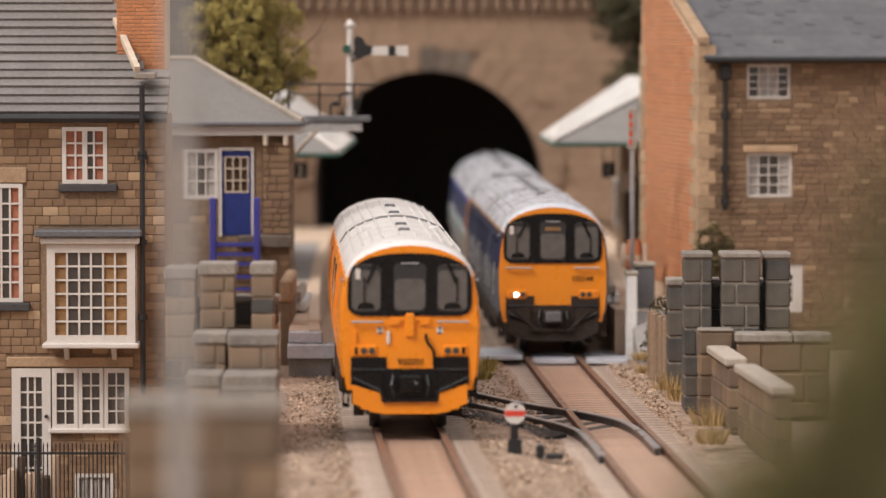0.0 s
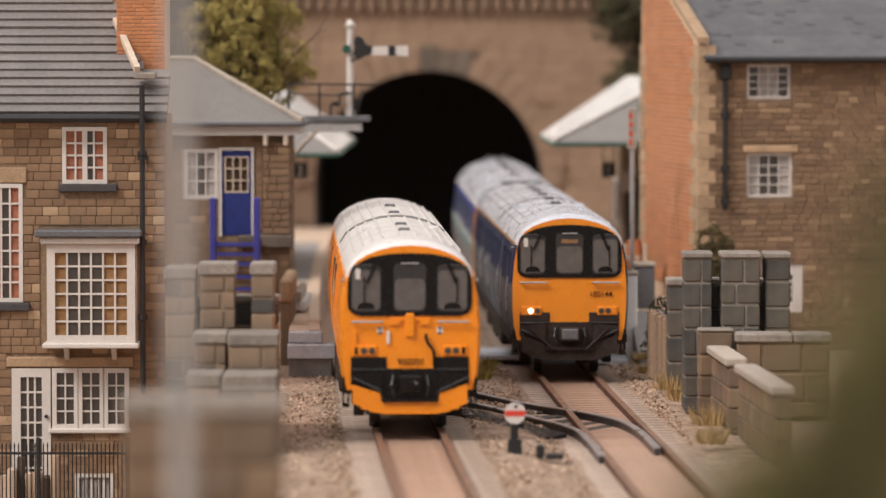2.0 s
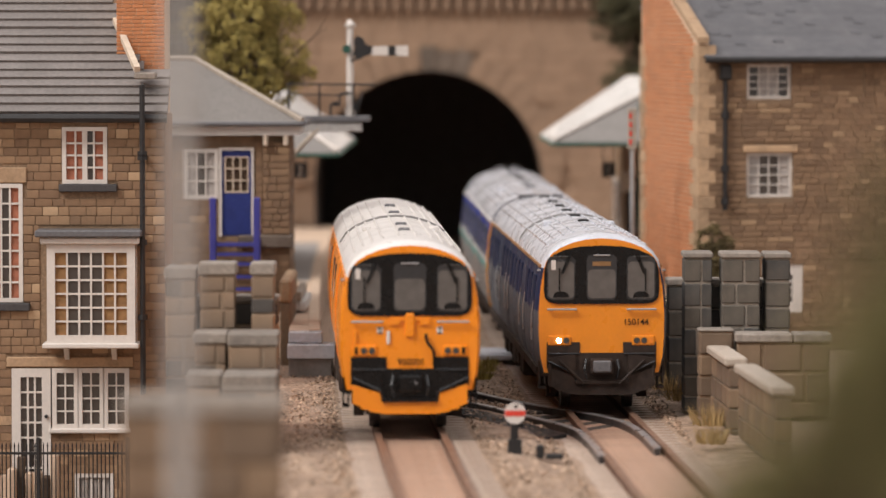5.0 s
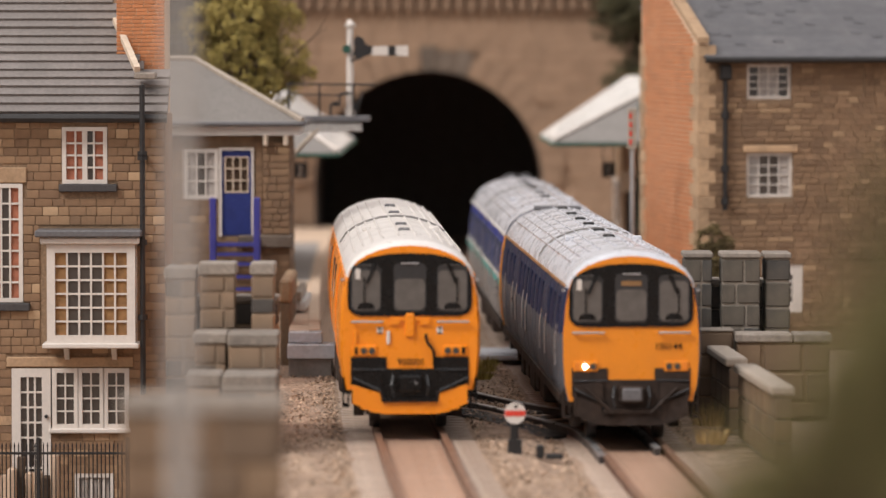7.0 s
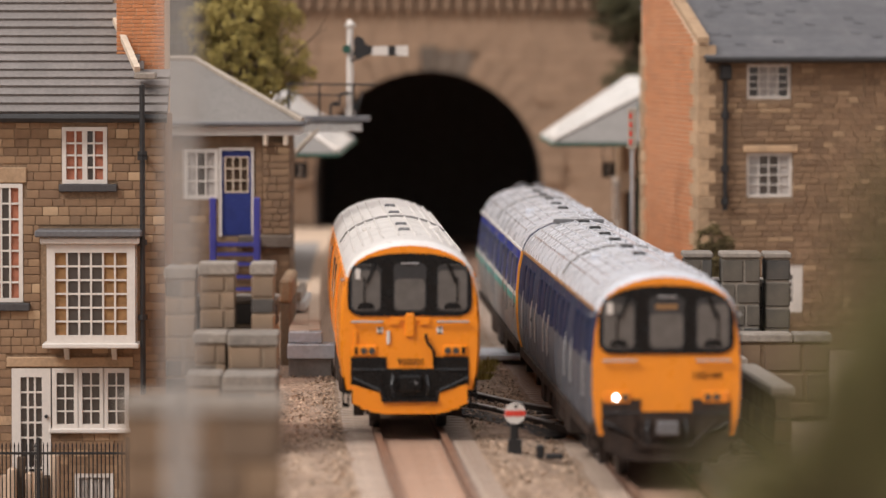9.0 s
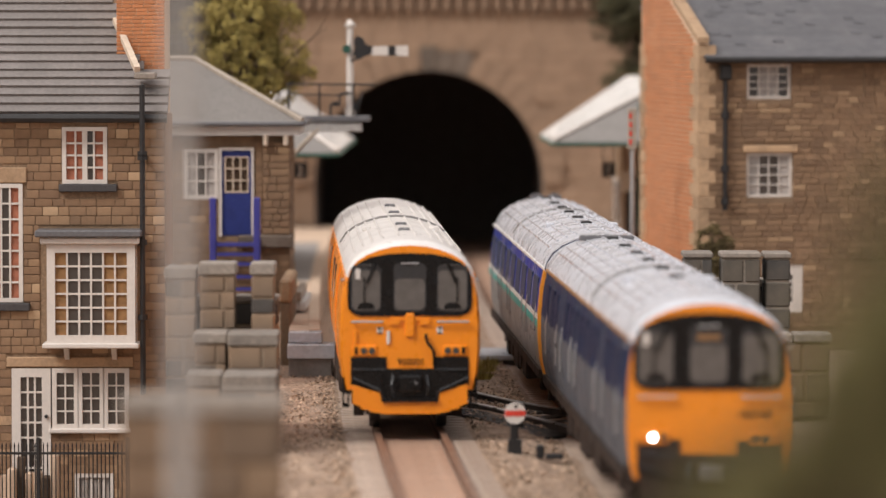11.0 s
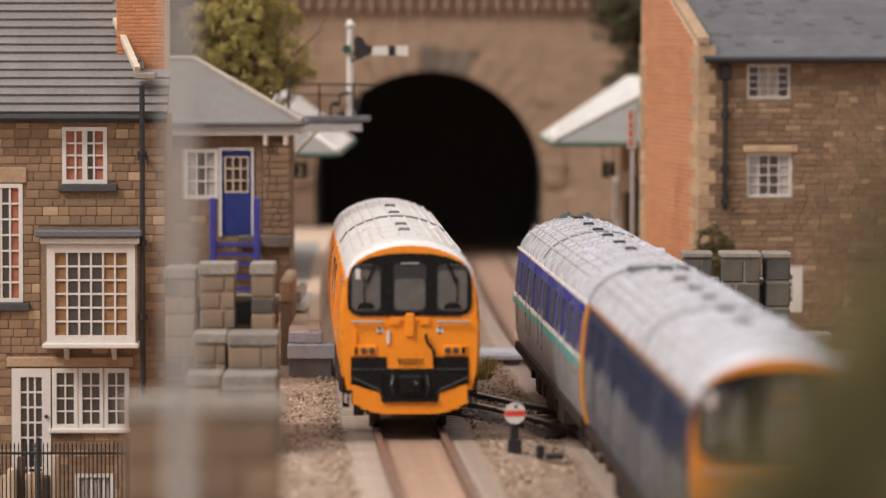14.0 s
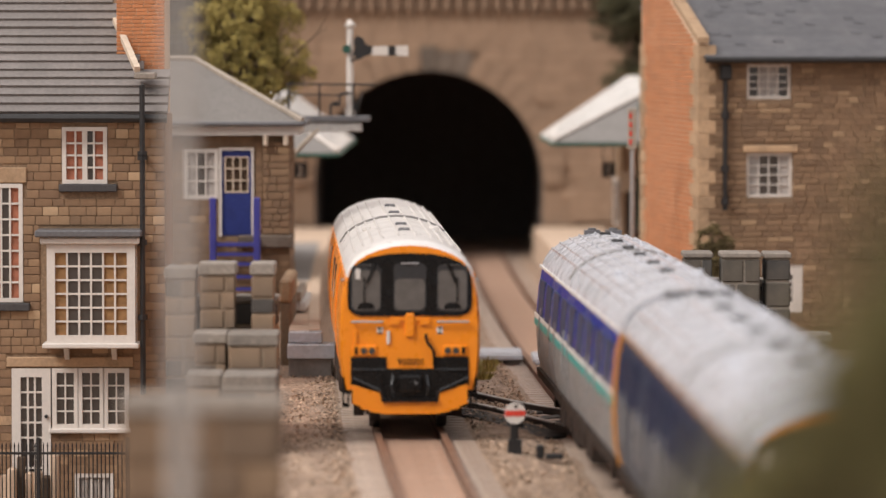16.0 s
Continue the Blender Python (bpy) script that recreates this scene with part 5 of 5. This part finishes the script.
def station():
    canopy("platform_canopy", (41.8, 1600, 62.5), (39.5, 1715, 62.5), (90, 1640, 86), (74.5, 1715, 86), 125, "white and grey glazed platform canopy with green gutter")
    canopy("platform_canopy", (-38.5, 1550, 60), (-36.5, 1740, 60), (-76, 1590, 84), (-68, 1740, 84), -115, "white and grey glazed platform canopy with green gutter")
    for name, x0, x1, y0, y1, door in (("station_building", 71.5, 120, 1690, 1750, (73.0, 84)),):
        b = thing(name, 0, 0, 0, label="small stone station building under the canopy", category="station")
        bm = bmesh.new()
        box(bm, x0, x1, y0, y1, 11, 60)
        part("wall", bm, "quoin", b)
        courses("stone", "portal_stone", b, x0, x1, 12, 60, 4.2, [7, 9], [(door[0], door[1], 12, 47)], 51, 140, at=y0, proud=0.4)
        # near-black slab stands in for the shade of the doorway opening
        bm = soft_box(door[0], door[1], y0 - 0.8, y0 + 1, 12, 46, 0.3)
        part("door", bm, "iron", b)
        face = x0 if x0 > 0 else x1
        for i in range(3):
            bm = soft_box(face - 0.8, face + 0.8, y0 + 14 + i * 26, y0 + 26 + i * 26, 24, 44, 0.3)
            part("window", bm, "white", b)
            bm = bmesh.new()
            box(bm, face - 1.1, face + 1.1, y0 + 15.2 + i * 26, y0 + 24.8 + i * 26, 25.2, 42.8)
            part("pane", bm, "glass", b)
    for words, x, y, z, lab in (("2", -52.6, 1560, 53.0, "dark platform sign with pale numeral two"), ("1", 64.2, 1640, 50.5, "dark platform sign with pale numeral one")):
        s = thing("platform_sign", x, y, z, label=lab, category="sign", group="platform signs")
        part("board", soft_box(-2.6, 2.6, 0, 0.8, -2.9, 2.9, 0.15), "iron", s)
        lettering(s, words, 0, -0.15, -1.9, 5.4, "white", "numeral")
        bm = bmesh.new()
        for dx in (-2.2, 2.2):
            rod(bm, (dx, 0.4, 3), (dx, 0.4, 60.5 - z), 0.25, 5)
        part("hanger", bm, "iron", s)
    # notice boards on the wall behind the right platform
    n = thing("notice_board", 74, 1688.6, 40, label="pale poster board on the station wall", category="notice board")
    part("board", soft_box(-3, 2.4, -0.6, 0.6, 0, 8, 0.2), "cream", n)
    # lamp post with a tall sign board
    s = thing("sign_post", 64.8, 1450, -2.5, label="grey post with a tall narrow white sign", category="sign")
    bm = bmesh.new()
    rod(bm, (0, 0, 0), (0, 0, 70), 0.9, 8)
    part("pole", bm, "tarnish", s)
    part("board", soft_box(-1.7, 1.5, -1.3, -0.6 + 1.2, 66.5, 80.5, 0.25), "cap", s)
    bm = bmesh.new()
    for z in (69, 72, 75, 78):
        box(bm, -1.2, -0.2, -1.45, -1.35, z - 0.9, z + 0.9)
    part("writing_bar", bm, "red", s)
    # gate post, box and timber by the right platform
    g = thing("gate_post", 62.2, 1398, -2.6, label="weathered white timber gate post", category="post")
    part("post", soft_box(-1.9, 1.9, -2.5, 2.5, -3, 27, 0.5), "canopy", g)
    part("top", soft_box(-2.3, 2.3, -2.9, 2.9, 26.6, 28, 0.4), "cap", g)
    r = thing("relay_cabinet", 67.5, 1420, 0, label="dark grey lineside relay cabinet with pale lid", category="cabinet")
    part("body", soft_box(-3, 3.4, -3, 6, -2.6, 25.5, 0.3), "lead", r)
    part("lid", soft_box(-3.5, 3.9, -3.5, 6.5, 25.6, 27, 0.3), "cap", r)
    for x, y, lab in ((-46.8, 1392, "pale weathered timbers stacked on the platform"), (58.0, 1428, "pale weathered timbers stacked on the platform")):
        t = thing("timber_stack", x, y, 12.6 if x < 0 else 12.6, label=lab, category="timber", group="timber stacks")
        for i, (dx, dz) in enumerate(((-2.2, 0), (0.6, 0), (-0.9, 3.2))):
            part("timber", soft_box(dx - 1.25, dx + 1.25, 0, 52, dz, dz + 3.0, 0.3), "canopy" if i < 2 else "cap", t)
    w = thing("station_fence_panel", -49.9, 1338, -2.5, label="orange-brown timber end post beside the platform", category="post")
    part("post", soft_box(-1.6, 1.6, 0, 58, 0, 21, 0.4), "timber", w)
    part("top_rail", soft_box(-1.9, 1.9, 0, 58, 21.2, 28.5, 0.8), "quoin", w)
    # a small painted figure
    bm = bmesh.new()
    box(bm, -2.6, 2.6, -1.4, 1.4, 0, 10)
    rod(bm, (0, 0, 9.6), (0, 0, 13.0), 3.0, 10, 3.0, mat=1)
    rod(bm, (0, 0, 13.0), (0, 0, 14.6), 3.05, 10, 3.05, mat=2)
    rod(bm, (0, 0, 14.6), (0, 0, 20.0), 3.0, 10, 2.4, mat=1)
    rod(bm, (-3.6, 0, 18.5), (-4.0, -1, 10.5), 1.1, 7, 0.9, mat=2)
    rod(bm, (3.6, 0, 18.5), (4.0, -1, 10.5), 1.1, 7, 0.9, mat=2)
    bmesh.ops.create_icosphere(bm, subdivisions=2, radius=1.9, matrix=Matrix.Translation((0, 0, 22.2)))
    fig = new("figurine", mesh_of(bm, ["iron", "vest", "cream"]))
    fig.matrix_basis = pose(0.0668, 1.478, 0.0117)
    tagged(fig, "tiny painted plastic figurine with an orange jacket on the platform", "figurine")


station()


# ---- signals ----
def bracket_signal():
    Y = 1462.0
    s = thing("bracket_signal", -56.2, Y, -2.4, label="white semaphore signal on a railed timber bracket platform", category="signal")
    bm = bmesh.new()
    rod(bm, (0, 0, -1), (0, 0, 77), 1.6, 10)
    part("main_post", bm, "white", s)
    part("walkway", soft_box(-2, 31.2, -5, 5, 75.6, 77.6, 0.3), "lead", s)
    part("walkway_beam", soft_box(0, 28.5, -4.2, -2.8, 72.2, 75.5, 0.3), "pole", s)
    bm = bmesh.new()
    rod(bm, (4, -3.5, 63.5), (13.5, -3.5, 73.5), 0.9, 6)
    part("strut", bm, "cap", s)
    bm = bmesh.new()
    rod(bm, (24.2, 0, 77.6), (24.2, 0, 108.4), 1.35, 12, 1.15)
    rod(bm, (24.2, 0, 77.6), (24.2, 0, 80), 1.9, 12)
    post = part("doll_post", bm, "white", s, "white signal post")
    bm = bmesh.new()
    rod(bm, (24.2, 0, 108.4), (24.2, 0, 109.2), 1.9, 12)
    rod(bm, (24.2, 0, 109.2), (24.2, 0, 110.8), 1.7, 12, 0.5)
    part("finial", bm, "white", post)
    # arm with spectacle plate
    bm = bmesh.new()
    hull(bm, [(31, -2.4, 98.6), (44.2, -2.4, 98.2), (44.2, -2.4, 101.8), (31, -2.4, 101.5), (31, -1.9, 98.6), (44.2, -1.9, 98.2), (44.2, -1.9, 101.8), (31, -1.9, 101.5)],
         [(0, 1, 2, 3), (4, 7, 6, 5), (0, 4, 5, 1), (1, 5, 6, 2), (2, 6, 7, 3), (3, 7, 4, 0)])
    arm = part("arm", bm, "white", s, "white signal arm with black stripe")
    bm = bmesh.new()
    box(bm, 37.4, 39.8, -2.6, -2.35, 98.4, 101.7)
    part("arm_stripe", bm, "iron", arm)
    bm = bmesh.new()
    prism(bm, [(25, 98.5), (27, 97.4), (31.5, 98.8), (32, 101.4), (29.4, 102.4), (28.8, 104.2), (26.6, 105.2), (25.4, 103.5), (26, 101)], -2.6, -1.8)
    rod(bm, (24.6, -2.2, 96.6), (28.5, -2.2, 98), 0.5, 6)
    part("spectacle_plate", bm, "iron", s)
    bm = bmesh.new()
    rod(bm, (23, -2.3, 100.6), (23, -1.5, 100.6), 1.5, 12)
    part("spectacle_lens", bm, "green", s)
    # cranks and lamp
    bm = bmesh.new()
    for p, q in (((17.5, -3, 77.6), (17.5, -3, 81.5)), ((17.5, -3, 81.5), (20.6, -3, 82)), ((20.6, -3, 82), (20.8, -3, 85.2)), ((20.8, -3, 85.2), (24.2, -3, 85.6)), ((26.4, -3, 77.6), (28.6, -3, 86)), ((25.5, -3, 79.5), (28, -3, 84))):
        rod(bm, p, q, 0.42, 6)
    box(bm, 18.4, 21, -3.8, -2.4, 81, 82.6)
    part("crank", bm, "iron", s)
    # railing
    for x in (3.2, 13.7, 25.4):
        bm = bmesh.new()
        rod(bm, (x, -4.6, 77.6), (x, -4.6, 88.6), 0.36, 6)
        part("stanchion", bm, "iron", s)
    bm = bmesh.new()
    rod(bm, (2.6, -4.6, 88.6), (33, -4.6, 88.4), 0.34, 6)
    part("top_rail", bm, "iron", s)
    bm = bmesh.new()
    pts = [(3.2, 85.6), (8, 84.9), (13.7, 85.0), (19, 84.7), (25.4, 85.3)]
    for p, q in zip(pts, pts[1:]):
        rod(bm, (p[0], -4.6, p[1]), (q[0], -4.6, q[1]), 0.26, 5)
    part("middle_rail", bm, "iron", s)


bracket_signal()


def ground_signal():
    s = thing("ground_signal", 18.2, 1076, -2.4, label="small white ground disc signal with red bar on black post", category="signal")
    bm = soft_box(-1.0, 1.0, -1, 1, 0, 9, 0.3)
    box(bm, -1.7, 1.9, -1.4, 1.4, 0, 3.6)
    box(bm, 0.8, 2.4, 0.2, 2.2, 6.5, 12.5)
    part("post", bm, "iron", s)
    bm = bmesh.new()
    rod(bm, (0.1, -1.6, 10.4), (0.1, -1.0, 10.4), 2.75, 24)
    disc = part("disc", bm, "white", s)
    bm = bmesh.new()
    prism(bm, [(-2.5, 9.7), (2.7, 9.7), (2.7, 11.1), (-2.5, 11.1)], -1.75, -1.62)
    part("bar", bm, "red", disc)
    bm = bmesh.new()
    rod(bm, (0.3, -1.8, 12.2), (0.3, -1.6, 12.2), 0.45, 10)
    part("lens", bm, "iron", disc)
    for x, y, dx in ((24.5, 1064, 1.0), (28.0, 1062, 2.2)):
        p = thing("rodding_stool", x, y, -2.4, label="black cast point rodding stool on the ballast", category="railway fitting", group="rodding stools")
        part("stool", soft_box(-dx, dx, -1.5, 1.5, 0, 1.4 if dx > 2 else 3.4, 0.3), "iron", p)


ground_signal()


# ---- plants ----
def leaf_cloud(blobs, count, size, seed, gap=0.0):
    """Many small bent leaves scattered in and on uneven lumps."""
    rnd = random.Random(seed)
    bm = bmesh.new()
    weights = [b[3] ** 2 for b in blobs]
    for _ in range(count):
        x, y, z, r = rnd.choices(blobs, weights)[0]
        d = Vector((rnd.gauss(0, 1), rnd.gauss(0, 1), rnd.gauss(0, 1))).normalized()
        c = Vector((x, y, z)) + d * r * rnd.uniform(0.55, 1.08)
        if noise.noise(c * 0.22 + Vector((seed, 0, 0))) < gap:
            continue
        a = Vector((rnd.gauss(0, 1), rnd.gauss(0, 1), rnd.gauss(0, 1))).normalized() * size * rnd.uniform(0.5, 1.2)
        b = a.orthogonal().normalized() * a.length * rnd.uniform(0.4, 0.9)
        n = a.cross(b).normalized() * size * 0.3
        hull(bm, [c - a, c + b + n, c + a, c - b + n], [(0, 1, 2), (0, 2, 3)])
    return bm


def tree(name, x, y, z, blobs, count, size, m, label, seed, limbs=True, gap=-0.12):
    t = thing(name, x, y, z, label=label, category="tree")
    rnd = random.Random(seed)
    bm = bmesh.new()
    top = max(b[2] for b in blobs)
    rod(bm, (0, 0, 0), (0.8, 0, top * 0.55), 2.4, 10, 1.5)
    rod(bm, (0.8, 0, top * 0.55), (0, 0.5, top * 0.9), 1.5, 8, 0.6)
    part("trunk", bm, "bark", t)
    if limbs:
        for b in blobs:
            bm = bmesh.new()
            p = Vector((0.6, 0, top * rnd.uniform(0.35, 0.6)))
            q = Vector(b[:3])
            k = p.lerp(q, 0.5) + Vector((0, 0, 2))
            rod(bm, p, k, 1.0, 6, 0.7)
            rod(bm, k, q, 0.7, 6, 0.3)
            for _ in range(3):
                e = q + Vector((rnd.gauss(0, 1), rnd.gauss(0, 1), rnd.gauss(0, 0.8))).normalized() * b[3] * 1.08
                rod(bm, q, e, 0.3, 4, 0.12)
            part("limb", bm, "bark", t)
    part("crown", leaf_cloud(blobs, count, size, seed, gap), m, t)
    return t


def plants():
    rnd = random.Random(12)
    # the conifer-like tree behind the signal box
    lumps = []
    for _ in range(70):
        a, h = rnd.uniform(0, 6.28), rnd.uniform(0, 1)
        w = 22.5 * math.sqrt(max(0.05, 1 - (h * 1.05) ** 2.2))
        lumps.append((math.cos(a) * w * rnd.uniform(0.35, 0.95), math.sin(a) * w * 0.7, 82 + 46 * h, rnd.uniform(3.0, 6.5)))
    lumps += [(18, 0, 98, 7), (22, 0, 92, 5), (14, 2, 86, 6), (0, 0, 90, 12), (0, 0, 105, 12), (0, 0, 118, 9)]
    tree("tree", -71, 1486, -2.6, lumps, 70000, 0.62, "leaf", "olive-green bushy tree with dense crown behind the signal box", 21)
    bm = bmesh.new()
    rod(bm, (16, -4, 96), (27, -5, 106), 0.35, 5, 0.22)
    rod(bm, (27, -5, 106), (31.5, -5, 114), 0.22, 5, 0.1)
    rod(bm, (27, -5, 106), (31, -5, 108), 0.18, 5, 0.08)
    part("twig", bm, "bark", bpy.data.objects["tree"])
    lumps = [(rnd.uniform(-15, 26), rnd.uniform(-12, 12), rnd.uniform(84, 140), rnd.uniform(8, 13)) for _ in range(26)]
    tree("tree", 93, 1930, -2.6, lumps, 11000, 1.7, "leaf_dark", "dark green tree beside the tunnel mouth", 22)
    lumps = [(rnd.uniform(-28, 20), rnd.uniform(-12, 12), rnd.uniform(95, 140), rnd.uniform(8, 13)) for _ in range(22)]
    tree("tree", -112, 1930, -2.6, lumps, 9000, 1.7, "leaf_dark", "dark green tree on the slope above the tunnel", 23)
    # the close bush
    lumps = []
    for _ in range(150):
        u = rnd.uniform(-12, 5)
        top = 84.0 + (u + 9) * 1.4
        lumps.append((u, rnd.uniform(-6, 6), top - 2.5 - rnd.random() ** 1.3 * 20, rnd.uniform(2.0, 3.0)))
    lumps += [(rnd.uniform(-3, 3), rnd.uniform(-4, 4), rnd.uniform(94, 102), rnd.uniform(0.8, 1.3)) for _ in range(9)]
    tree("near_bush", 26.4, 250, -2.9, lumps, 52000, 0.7, "leaf_near", "soft olive-green bush close by the line", 24, gap=-0.5)
    # climber on the tall house
    t = thing("climbing_plant", 90.5, 1424, 24, label="dark green climbing shrub on the house corner by the drainpipe", category="plant")
    lumps = [(rnd.uniform(-5, 5), rnd.uniform(-4, 1), rnd.uniform(-12, 16), rnd.uniform(2.2, 3.6)) for _ in range(48)]
    bm = bmesh.new()
    rod(bm, (0, 2, -27), (0, 0, 12), 0.7, 6, 0.3)
    part("stem", bm, "bark", t)
    part("foliage", leaf_cloud(lumps, 13000, 0.5, 31, -0.25), "leaf_brown", t)
    for i, (x, y, h, m, sc) in enumerate(((72, 1350, 20, "leaf_dark", 1.0), (68, 1330, 13, "leaf_dark", 0.9), (76, 1345, 17, "leaf", 0.8))):
        s = thing("shrub", x, y, -2.6, label="small scrubby shrub at the foot of the brick gable", category="shrub", group="shrubs")
        lumps = [(rnd.uniform(-4, 4), rnd.uniform(-3, 3), rnd.uniform(2, h), rnd.uniform(2, 3.4)) for _ in range(10)]
        bm = bmesh.new()
        rod(bm, (0, 0, 0), (0, 0, h), 0.5, 6, 0.2)
        part("stem", bm, "bark", s)
        part("foliage", leaf_cloud(lumps, 900, 0.6, 40 + i, -0.2), m, s)
    # dry grass
    for i, (x, y, r) in enumerate(((67.0, 1262, 4.5), (70.0, 1226, 5.0), (63.5, 1322, 3.0), (73, 1150, 5.0), (13.5, 1330, 3.0), (12, 1300, 3.0), (15, 1352, 2.5), (64.5, 1375, 2.5), (9, 1362, 2.2), (70, 1100, 4))):
        g = thing("grass_tuft", x, y, -2.2, label="dry straw-coloured grass tuft on the ballast", category="grass", group="grass tufts")
        bm = bmesh.new()
        for _ in range(170):
            a, d = rnd.uniform(0, 6.28), rnd.random() ** 0.6 * r
            p = Vector((math.cos(a) * d, math.sin(a) * d, 0))
            q = p * 1.5 + Vector((rnd.gauss(0, 0.7), rnd.gauss(0, 0.7), rnd.uniform(2.5, 6.5) * r / 4.5))
            w = Vector((rnd.uniform(-0.22, 0.22), rnd.uniform(-0.22, 0.22), 0))
            hull(bm, [p - w, p + w, q], [(0, 1, 2)])
        part("foliage", bm, "straw" if i not in (4, 5, 6) else "leaf", g, kind="stuff")


plants()


# ---- fences, posts and odds and ends ----
def fences():
    # timber palings by the right wall
    f = thing("paling_fence", 0, 0, 0, label="weathered brown timber paling fence by the line", category="fence")
    for i in range(15):
        x, y = 64.6 + i * 0.35, 1318 - i * 3.6
        part("pale", soft_box(x - 0.9, x + 0.9, y - 1.3, y + 1.3, -2.8, 17.5 + (i % 3) * 0.4, 0.25), "timber", f)
    bm = bmesh.new()
    rod(bm, (65.4, 1320, 13), (70.4, 1266, 13), 0.7, 4)
    part("rail", bm, "timber", f)
    # iron railings in the yard of the left house
    r = thing("iron_railings", 0, 1226, -42, label="black iron railings in front of the stone house", category="railings")
    for i in range(36):
        x = -134 + i * 1.2
        bm = bmesh.new()
        rod(bm, (x, 0, 0), (x, 0, 26.4), 0.2, 5)
        rod(bm, (x, 0, 26.4), (x, 0, 27.6), 0.3, 5, 0.05)
        part("bar", bm, "iron", r)
    for z in (4, 24.4):
        bm = bmesh.new()
        box(bm, -135, -91.5, -0.4, 0.4, z - 0.35, z + 0.35)
        part("rail", bm, "iron", r)
    for x in (-117.5, -91.5):
        part("post", soft_box(x - 0.6, x + 0.6, -0.6, 0.6, 0, 29, 0.2), "iron", r)
    st = thing("timber_bundle", -124, 1236, -42, label="rough tan timbers leaning upright behind the railings", category="timber")
    rnd = random.Random(4)
    for i in range(8):
        x = -7 + i * 2.5
        part("timber", soft_box(x - 1.3, x + 1.2, -1.5 + rnd.uniform(-2, 2), 1.5, 0, rnd.uniform(16, 24) + (6 if i < 1 else 0), 0.5), "platform" if i % 3 else "bark", st)
    # slim pole standing close to the viewer
    p = thing("near_pole", -29.0, 470, -2.9, label="slim grey pole standing close by the layout edge", category="pole")
    bm = bmesh.new()
    rod(bm, (0, 0, 0), (0, 0, 126), 1.3, 14, 1.1)
    part("shaft", bm, "pole", p)
    bm = bmesh.new()
    rod(bm, (0, 0, 0), (0, 0, 3), 2.2, 14, 1.6)
    part("foot", bm, "pole", p)


fences()


motions()
